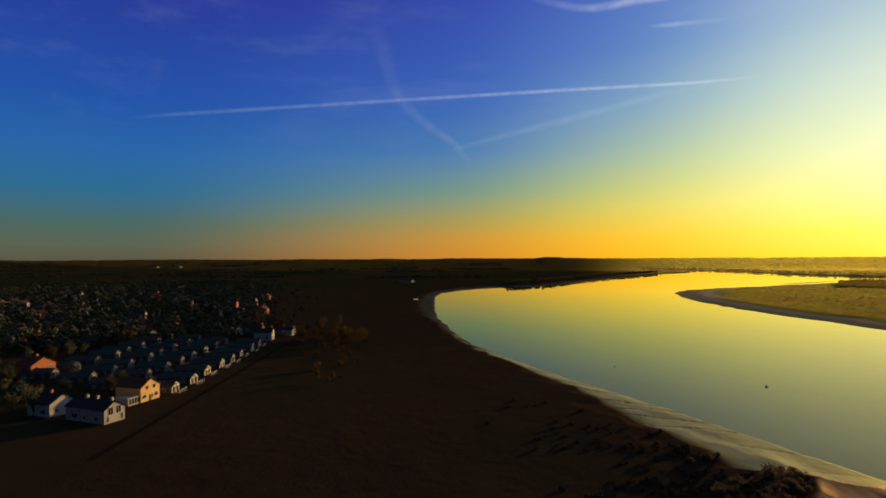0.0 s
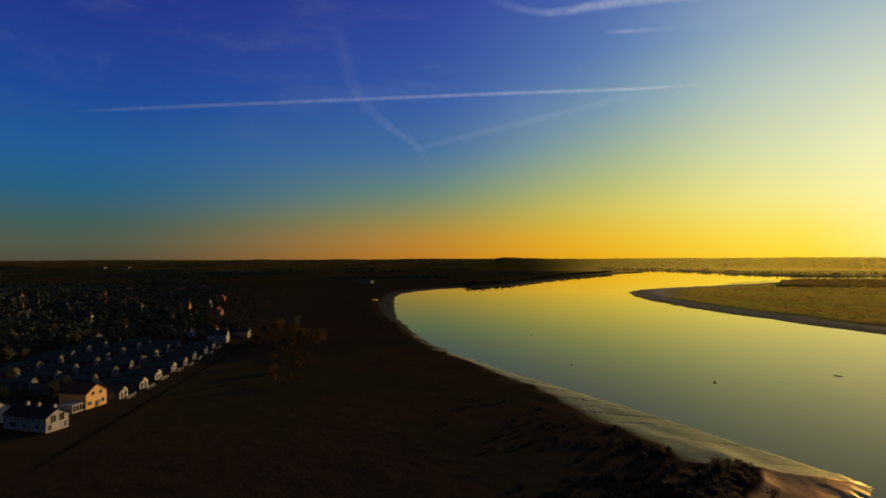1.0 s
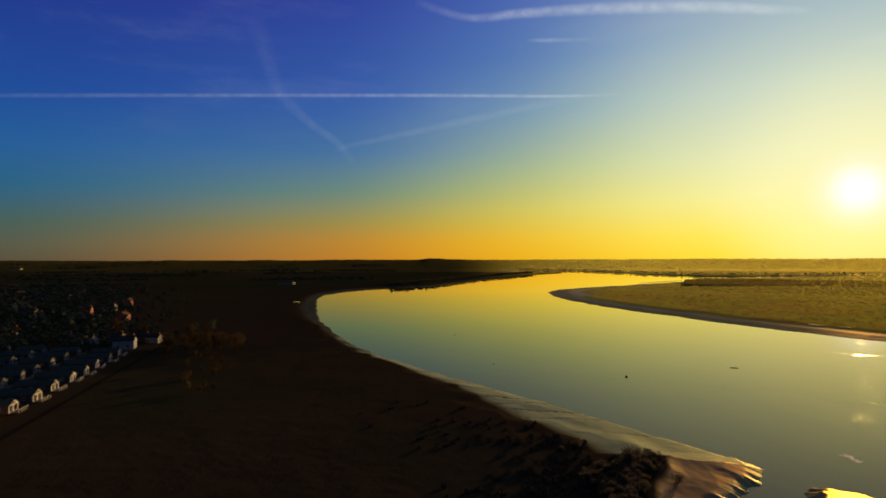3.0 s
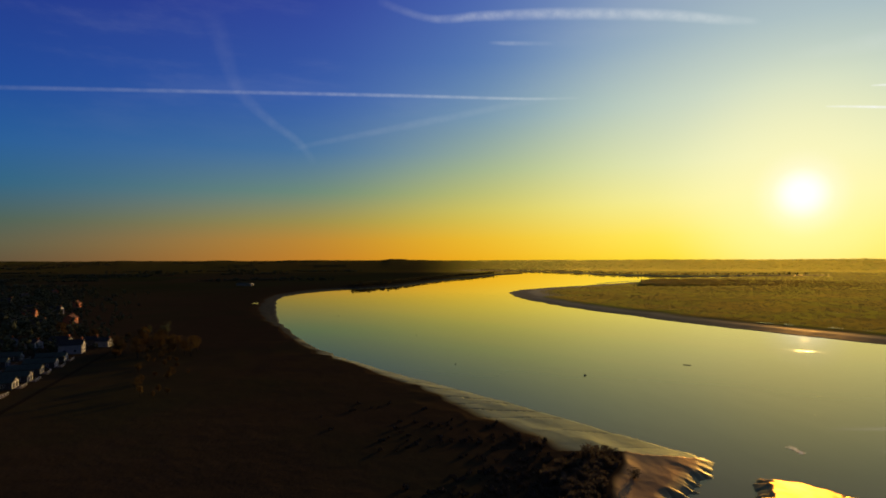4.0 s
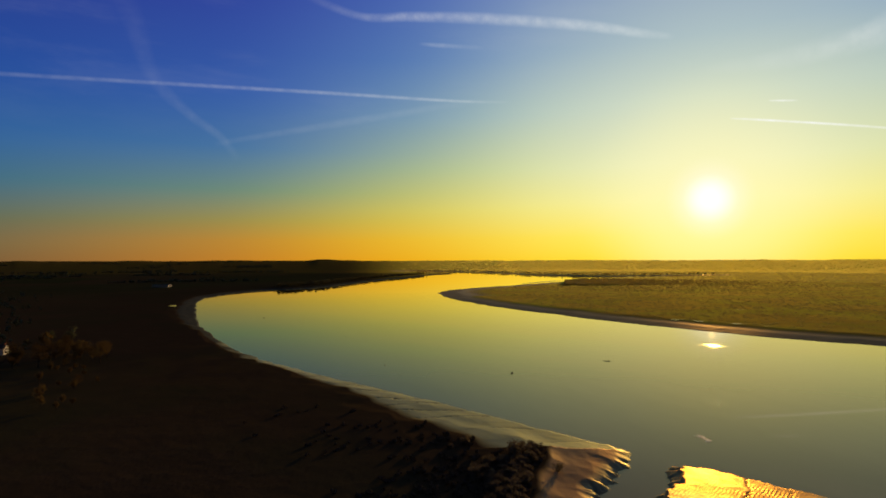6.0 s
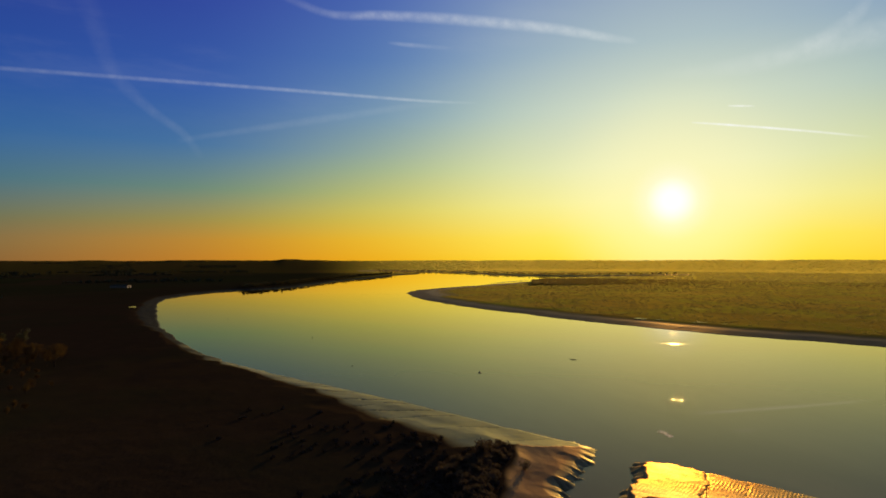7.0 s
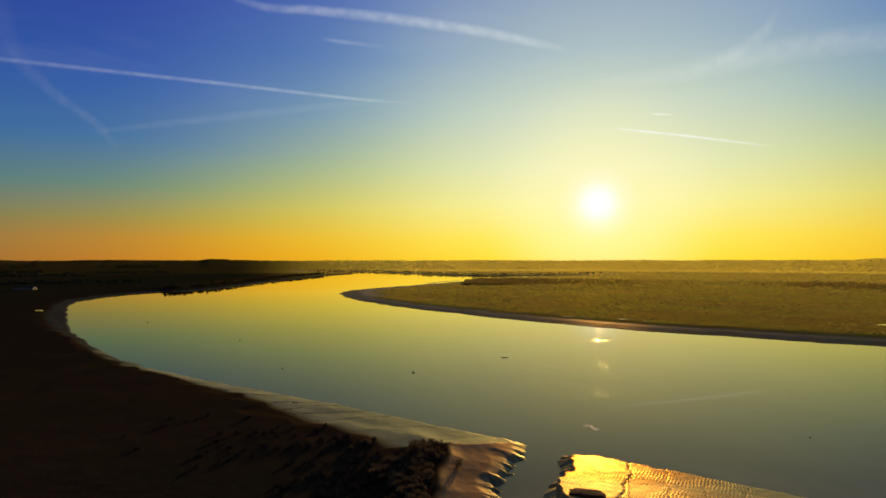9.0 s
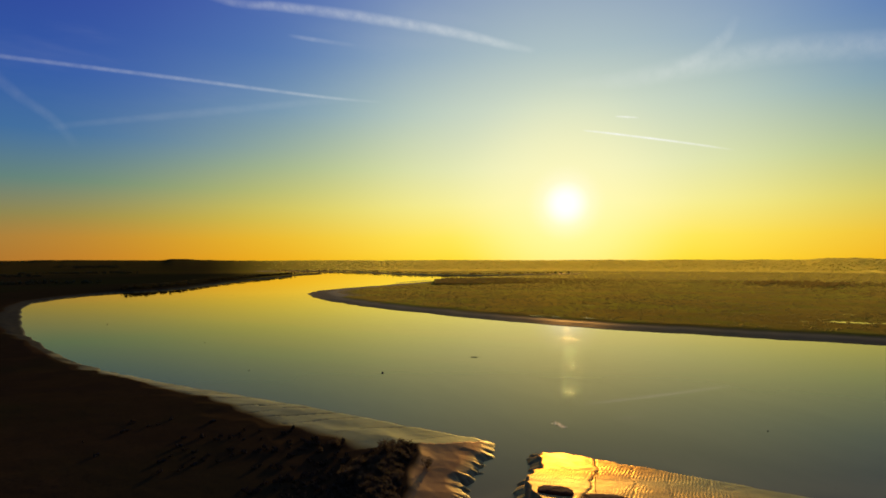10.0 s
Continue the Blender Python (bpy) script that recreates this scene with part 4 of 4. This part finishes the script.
def place_woods():
    rng = np.random.default_rng(21)

    def dry(x, y, least=4):
        return shore([x], [y])[0][0] > least
    village = []
    for _ in range(2900):
        a, r = math.radians(rng.uniform(-55, -23)), rng.uniform(370, 1180)
        x, y = r * math.sin(a), r * math.cos(a)
        edge = np.interp(math.degrees(a), [-31, -23], [1.0, 0.0]) ** 1.5
        if rng.random() < edge and min(math.dist((x, y), q) for q in VILLAGE) > 9:
            village.append((x, y, rng.uniform(5, 11.5) * (0.55 + 0.45 * edge)))
    make_woods("village_trees", "dark crowded garden trees of the village", village, LEAF, 1, 9, 0.36)
    bank = []
    line = [(-60, 1090), (0, 1190), (70, 1390), (150, 1580), (255, 1790), (380, 2040)]
    for (ax, ay), (bx, by) in zip(line, line[1:]):
        for _ in range(130):
            t = rng.random()
            bank.append((ax + t * (bx - ax) - rng.uniform(0, 30) - 6, ay + t * (by - ay) + rng.uniform(0, 15), rng.uniform(3, 9)))
    make_woods("bank_trees", "dark trees along the outer bank of the bend", [p for p in bank if dry(*p[:2])], BANK_LEAF, 2)
    thicket = []
    near = [p for p, k in zip(LOOP, LOOP_ID) if k in (0, 1) and 100 < np.hypot(*p) < 420]
    for _ in range(11000):
        p = near[int(rng.integers(len(near)))]
        thicket.append((p[0] - rng.uniform(4, 120), p[1] - rng.uniform(-12, 90), rng.uniform(0.3, 0.75)))
    tx, ty = np.array([p[0] for p in thicket]), np.array([p[1] for p in thicket])
    (_, mud, *_, width), (d, side, _) = terrain(tx, ty), shore(tx, ty)
    keep = (mud < 0.06) & (d > width + 2) & (d < width + 6 + 38 * rng.random(len(tx)) ** 2.2) & (side < 2) & (np.hypot(tx, ty) < 165 + 45 * rng.random(len(tx)) ** 2)
    make_woods("bank_scrub", "dense dark scrub crowding the top of the mud bank", [p for p, k in zip(thicket, keep) if k], SCRUB, 6, 6, 1.5)
    spit = []
    for _ in range(2600):
        a = math.radians(24.5 + 22 * rng.random() ** 1.7)
        r = rng.uniform(1130, 1480) + (math.degrees(a) - 24) * 5
        spit.append((r * math.sin(a), r * math.cos(a), rng.uniform(2.2, 4.6) * np.interp(math.degrees(a), [24, 30, 46], [1, 0.7, 0.25])))
    make_woods("spit_trees", "low woodland on the inside of the bend", [p for p in spit if dry(*p[:2])], SPIT_LEAF, 3, 7, 0.9)
    hedges = []
    for _ in range(60):
        a, r = math.radians(rng.uniform(-54, -6)), 1000 + 3400 * rng.random() ** 0.8
        x, y, b = r * math.sin(a), r * math.cos(a), -a + rng.choice([0.0, 0.25, -0.2]) + rng.normal(0, 0.12)
        half = rng.uniform(60, 190)
        for _ in range(int(half * 0.42)):
            t = rng.uniform(-1, 1) * half
            hedges.append((x + t * math.cos(b), y + t * math.sin(b) + rng.normal(0, 3), rng.uniform(2.5, 6.5)))
    make_woods("hedgerow_trees", "distant dark hedgerows and copses across flat fields", [p for p in hedges if dry(*p[:2], 15)], LEAF, 4, 5, 0.95)
    copse = [(1140 + rng.normal(0, 70), 700 + rng.normal(0, 60), rng.uniform(1.5, 4.5)) for _ in range(420)]
    make_woods("copse", "dark copse standing on the inner marsh", copse, SPIT_LEAF, 11, 6, 0.9)
    # blades added in place of haze, paler the farther they stand
    make_haze_reeds("reed_beds", "pale straw blades on the far plain, standing in for sunlit haze", 26000, (4, 68), (2450, 4900), (2.2, 4.2), (8, 18), 14, HAZE_REEDS, 31)
    make_haze_reeds("rush_beds", "tan blades on the plain beyond the bend, standing in for haze", 12000, (4, 68), (1480, 2600), (1.6, 3.2), (5, 11), 14, HAZE_RUSHES, 33)
    make_haze_reeds("marsh_sedge", "olive brown sedge and rushes of the inner marsh", 21000, (12, 68), (330, 1500), (0.5, 0.95), (2.5, 6), 44, SEDGE, 32)
    belt = []
    far_line = [(420, 2790), (560, 2640), (650, 2480), (715, 2270), (745, 1960), (820, 1745), (920, 1670), (1120, 1690), (1330, 1700)]
    for (ax, ay), (bx, by) in zip(far_line, far_line[1:]):
        for _ in range(70):
            t = rng.random()
            belt.append((ax + t * (bx - ax) + rng.uniform(0, 40), ay + t * (by - ay) + rng.uniform(0, 60), rng.uniform(3, 8)))
    make_woods("far_bank_trees", "hazy golden trees lining the far bank of the river", [p for p in belt if dry(*p[:2], 3)], HAZY_CROWNS, 10, 9, 0.6)


place_woods()

# ---- pools, buoys, driftwood and ripples ----


def make_pools():
    for k, (x, y, r, b) in enumerate(POOLS):
        rng, bm = random.Random(k), bmesh.new()
        z = height(x, y) + 0.12
        c, s = math.cos(radians(90 - b)), math.sin(radians(90 - b))
        ring = []
        for i in range(36):
            a = i * math.pi / 18
            q = 1 + 0.25 * math.sin(3 * a + k) + 0.16 * math.sin(5 * a + 2 * k)
            u, v = r * q * math.cos(a), r * 0.2 * q * math.sin(a + 0.5 * math.sin(2 * a + k))
            ring.append(bm.verts.new((x + u * c - v * s, y + u * s + v * c, z)))
        bm.faces.new(ring)
        tagged(part("pool", bm, WATER), "shallow flood pool shining on the marsh", "pool", "marsh pools")


make_pools()


def make_floats():
    for x, y, r in ((86.1, 249.3, 0.62), (29.8, 282.5, 0.34), (14.1, 392.4, 0.42), (-55.4, 539.9, 0.55), (164.4, 113.1, 0.28)):
        buoy = thing("buoy", "small dark mooring buoy floating on the river", "buoy", "mooring buoys")
        body = tube([(0, 0, -0.6 * r), (0, 0, -0.3 * r), (0, 0, 0.25 * r), (0, 0, 0.7 * r), (0, 0, 0.9 * r)], [0.5 * r, 0.95 * r, r, 0.6 * r, 0.12 * r], 14)
        part("float", body, RUBBER, buoy)
        part("ring", tube([(-0.2 * r, 0, 0.85 * r), (-0.15 * r, 0, 1.2 * r), (0.15 * r, 0, 1.2 * r), (0.2 * r, 0, 0.85 * r)], [0.05 * r] * 4, 6), BARK, buoy)
        buoy.location = (x, y, LEVEL)
    log = thing("driftwood", "waterlogged branch drifting on the river", "driftwood")
    part("branch", tube([(-2.0, 0, 0), (-0.6, 0.15, 0.1), (0.8, 0, 0.08), (1.9, 0.3, 0.25)], [0.16, 0.2, 0.15, 0.05]), WOOD, log)
    part("stub", tube([(0.6, 0, 0.05), (0.9, -0.4, 0.5)], [0.09, 0.04], 6), WOOD, log)
    log.matrix_basis = pose(145.3, 268, LEVEL, 0, 0, -28)
    post = thing("mooring_post", "thin weathered wooden post standing in the mud", "post")
    part("shaft", tube([(0, 0, -1), (0.03, 0, 2), (0.1, 0, 4.4)], [0.09, 0.08, 0.07]), WOOD, post)
    put(post, 79, 92.5, 0)


make_floats()


def make_ripples():
    """Low swells on the still water, in which the sun catches."""
    rng = random.Random(5)
    spots = [(236, 300, 20, 0.4, 0.016)]
    for d, n in ((334, 6), (324, 3), (296, 9), (288, 5), (257, 5), (228, 5)):
        for _ in range(n):
            a = SUN_AZ + radians(rng.gauss(0, 0.5))
            spots.append((d * math.sin(a) + rng.gauss(0, 1.5), d * math.cos(a) + rng.gauss(0, 1.5), rng.uniform(0.2, 0.45), rng.uniform(0.14, 0.2), 0.012))
    for x, y, half, deep, tall in spots:
        bm, rows = bmesh.new(), []
        c, s = math.cos(-SUN_AZ), math.sin(-SUN_AZ)
        steps = 72 if half > 5 else 12
        for i in range(steps + 1):
            u, chop = -1 + 2 * i / steps, rng.uniform(-0.006, 0.006) if half > 5 else 0.0
            w = max(0.03, 1 - abs(u) ** (6 if half > 5 else 2))
            row = []
            for j in range(9):
                v = -1 + j / 4
                px, py = u * half, v * deep * w
                row.append(bm.verts.new((x + px * c - py * s, y + px * s + py * c, LEVEL + 0.008 + (tall + chop) * w * (1 - v * v) ** 2)))
            rows.append(row)
        for a, b in zip(rows, rows[1:]):
            for j in range(8):
                f = bm.faces.new((a[j], b[j], b[j + 1], a[j + 1]))
                f.smooth = True
        tagged(part("ripple", bm, CHOP), "low ripple on calm water catching the sun", "ripple", "sunlit ripples")


make_ripples()


def make_foam():
    """A smear of pale foam flecks on the water."""
    rng, bm = random.Random(17), bmesh.new()
    for k in range(90):
        t, off = rng.random(), rng.gauss(0, 0.5)
        x, y = -1.6 + 3.6 * t + off * 0.7, 2.6 - 5.4 * t + off
        size = rng.uniform(0.1, 0.34) * (1.2 - abs(t - 0.6))
        ring = [bm.verts.new((x + size * rng.uniform(0.6, 1.2) * math.cos(a), y + 1.6 * size * rng.uniform(0.6, 1.2) * math.sin(a), 0.03 + 0.0006 * k)) for a in np.arange(7) * 2 * math.pi / 7]
        bm.faces.new(ring)
    foam = part("foam_patch", bm, FOAM)
    foam.matrix_basis = pose(110.2, 146.5, LEVEL, 0, 0, -37)
    tagged(foam, "thin smear of pale foam drifting on the river", "foam", kind="stuff")


make_foam()


def make_sandbar():
    """A low bar of mud that shows above the water off the point."""
    rows, cols, v = 9, 80, []
    for i in range(rows):
        e = i / (rows - 1) * math.pi / 2
        for j in range(cols):
            a = j / cols * 2 * math.pi
            lump = 1 + 0.22 * float(lattice(np.array(5 * math.cos(a)), np.array(5 * math.sin(a)), 71) - 0.5)
            u, w = 130 * math.cos(a) * math.cos(e) * lump, 6 * math.sin(a) * math.cos(e) * lump
            v.append((528 + 0.728 * u - 0.685 * w, 1284 + 0.685 * u + 0.728 * w, LEVEL - 0.2 + 0.75 * math.sin(e)))
    bar = mesh_object("sandbar", v, grid_faces(rows, cols).tolist(), SILT)
    tagged(bar, "low dark mud bar just above the water", "sandbar", kind="structure")


make_sandbar()

# ---- vapour trails ----


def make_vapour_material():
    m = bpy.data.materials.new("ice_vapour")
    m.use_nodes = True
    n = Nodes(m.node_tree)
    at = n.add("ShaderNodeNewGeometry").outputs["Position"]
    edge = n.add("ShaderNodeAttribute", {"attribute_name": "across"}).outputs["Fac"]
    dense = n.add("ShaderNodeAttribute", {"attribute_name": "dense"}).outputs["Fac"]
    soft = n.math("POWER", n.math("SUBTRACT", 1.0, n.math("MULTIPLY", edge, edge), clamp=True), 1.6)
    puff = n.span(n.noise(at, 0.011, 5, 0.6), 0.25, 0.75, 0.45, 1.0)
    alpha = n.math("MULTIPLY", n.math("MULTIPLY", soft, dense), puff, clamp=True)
    # emission stands in for sunlight on the trails, which are no source
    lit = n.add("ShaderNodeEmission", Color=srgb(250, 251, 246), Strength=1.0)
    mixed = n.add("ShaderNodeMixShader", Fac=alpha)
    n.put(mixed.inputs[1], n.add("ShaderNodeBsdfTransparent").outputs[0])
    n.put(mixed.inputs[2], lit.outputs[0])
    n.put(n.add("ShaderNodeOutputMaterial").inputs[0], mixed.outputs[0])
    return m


VAPOUR = make_vapour_material()
FAR_AWAY = 4700.0


def on_sky(az, el):
    a, e = radians(az), radians(el)
    return Vector((math.sin(a) * math.cos(e), math.cos(a) * math.cos(e), math.sin(e)))


def vapour_trail(label, stops):
    """A ribbon high in the air through stops of bearing, elevation, half width in degrees and density."""
    rows, across, dense = [], [], []
    pts = [on_sky(a, e) for a, e, _, _ in stops]
    for i in range(len(stops) - 1):
        for s in range(12 + (i == len(stops) - 2)):
            t = s / 12
            p0, p1, p2, p3 = pts[max(i - 1, 0)], pts[i], pts[i + 1], pts[min(i + 2, len(pts) - 1)]
            p = (0.5 * (2 * p1 + (p2 - p0) * t + (2 * p0 - 5 * p1 + 4 * p2 - p3) * t * t + (3 * p1 - p0 - 3 * p2 + p3) * t ** 3)).normalized()
            w = radians(stops[i][2] * (1 - t) + stops[i + 1][2] * t)
            k = stops[i][3] * (1 - t) + stops[i + 1][3] * t
            side = p.cross(p2 - p1).normalized()
            for v in (-1, -0.66, -0.33, 0, 0.33, 0.66, 1):
                q = (p + side * w * v) * FAR_AWAY
                rows.append((q.x, q.y, q.z + EYE)), across.append(v), dense.append(k)
    n = len(rows) // 7
    faces = [(i * 7 + k, i * 7 + k + 1, i * 7 + k + 8, i * 7 + k + 7) for i in range(n - 1) for k in range(6)]
    ob = mesh_object("vapour_trail", rows, faces, VAPOUR)
    ob.data.attributes.new("across", "FLOAT", "POINT").data.foreach_set("value", across)
    ob.data.attributes.new("dense", "FLOAT", "POINT").data.foreach_set("value", dense)
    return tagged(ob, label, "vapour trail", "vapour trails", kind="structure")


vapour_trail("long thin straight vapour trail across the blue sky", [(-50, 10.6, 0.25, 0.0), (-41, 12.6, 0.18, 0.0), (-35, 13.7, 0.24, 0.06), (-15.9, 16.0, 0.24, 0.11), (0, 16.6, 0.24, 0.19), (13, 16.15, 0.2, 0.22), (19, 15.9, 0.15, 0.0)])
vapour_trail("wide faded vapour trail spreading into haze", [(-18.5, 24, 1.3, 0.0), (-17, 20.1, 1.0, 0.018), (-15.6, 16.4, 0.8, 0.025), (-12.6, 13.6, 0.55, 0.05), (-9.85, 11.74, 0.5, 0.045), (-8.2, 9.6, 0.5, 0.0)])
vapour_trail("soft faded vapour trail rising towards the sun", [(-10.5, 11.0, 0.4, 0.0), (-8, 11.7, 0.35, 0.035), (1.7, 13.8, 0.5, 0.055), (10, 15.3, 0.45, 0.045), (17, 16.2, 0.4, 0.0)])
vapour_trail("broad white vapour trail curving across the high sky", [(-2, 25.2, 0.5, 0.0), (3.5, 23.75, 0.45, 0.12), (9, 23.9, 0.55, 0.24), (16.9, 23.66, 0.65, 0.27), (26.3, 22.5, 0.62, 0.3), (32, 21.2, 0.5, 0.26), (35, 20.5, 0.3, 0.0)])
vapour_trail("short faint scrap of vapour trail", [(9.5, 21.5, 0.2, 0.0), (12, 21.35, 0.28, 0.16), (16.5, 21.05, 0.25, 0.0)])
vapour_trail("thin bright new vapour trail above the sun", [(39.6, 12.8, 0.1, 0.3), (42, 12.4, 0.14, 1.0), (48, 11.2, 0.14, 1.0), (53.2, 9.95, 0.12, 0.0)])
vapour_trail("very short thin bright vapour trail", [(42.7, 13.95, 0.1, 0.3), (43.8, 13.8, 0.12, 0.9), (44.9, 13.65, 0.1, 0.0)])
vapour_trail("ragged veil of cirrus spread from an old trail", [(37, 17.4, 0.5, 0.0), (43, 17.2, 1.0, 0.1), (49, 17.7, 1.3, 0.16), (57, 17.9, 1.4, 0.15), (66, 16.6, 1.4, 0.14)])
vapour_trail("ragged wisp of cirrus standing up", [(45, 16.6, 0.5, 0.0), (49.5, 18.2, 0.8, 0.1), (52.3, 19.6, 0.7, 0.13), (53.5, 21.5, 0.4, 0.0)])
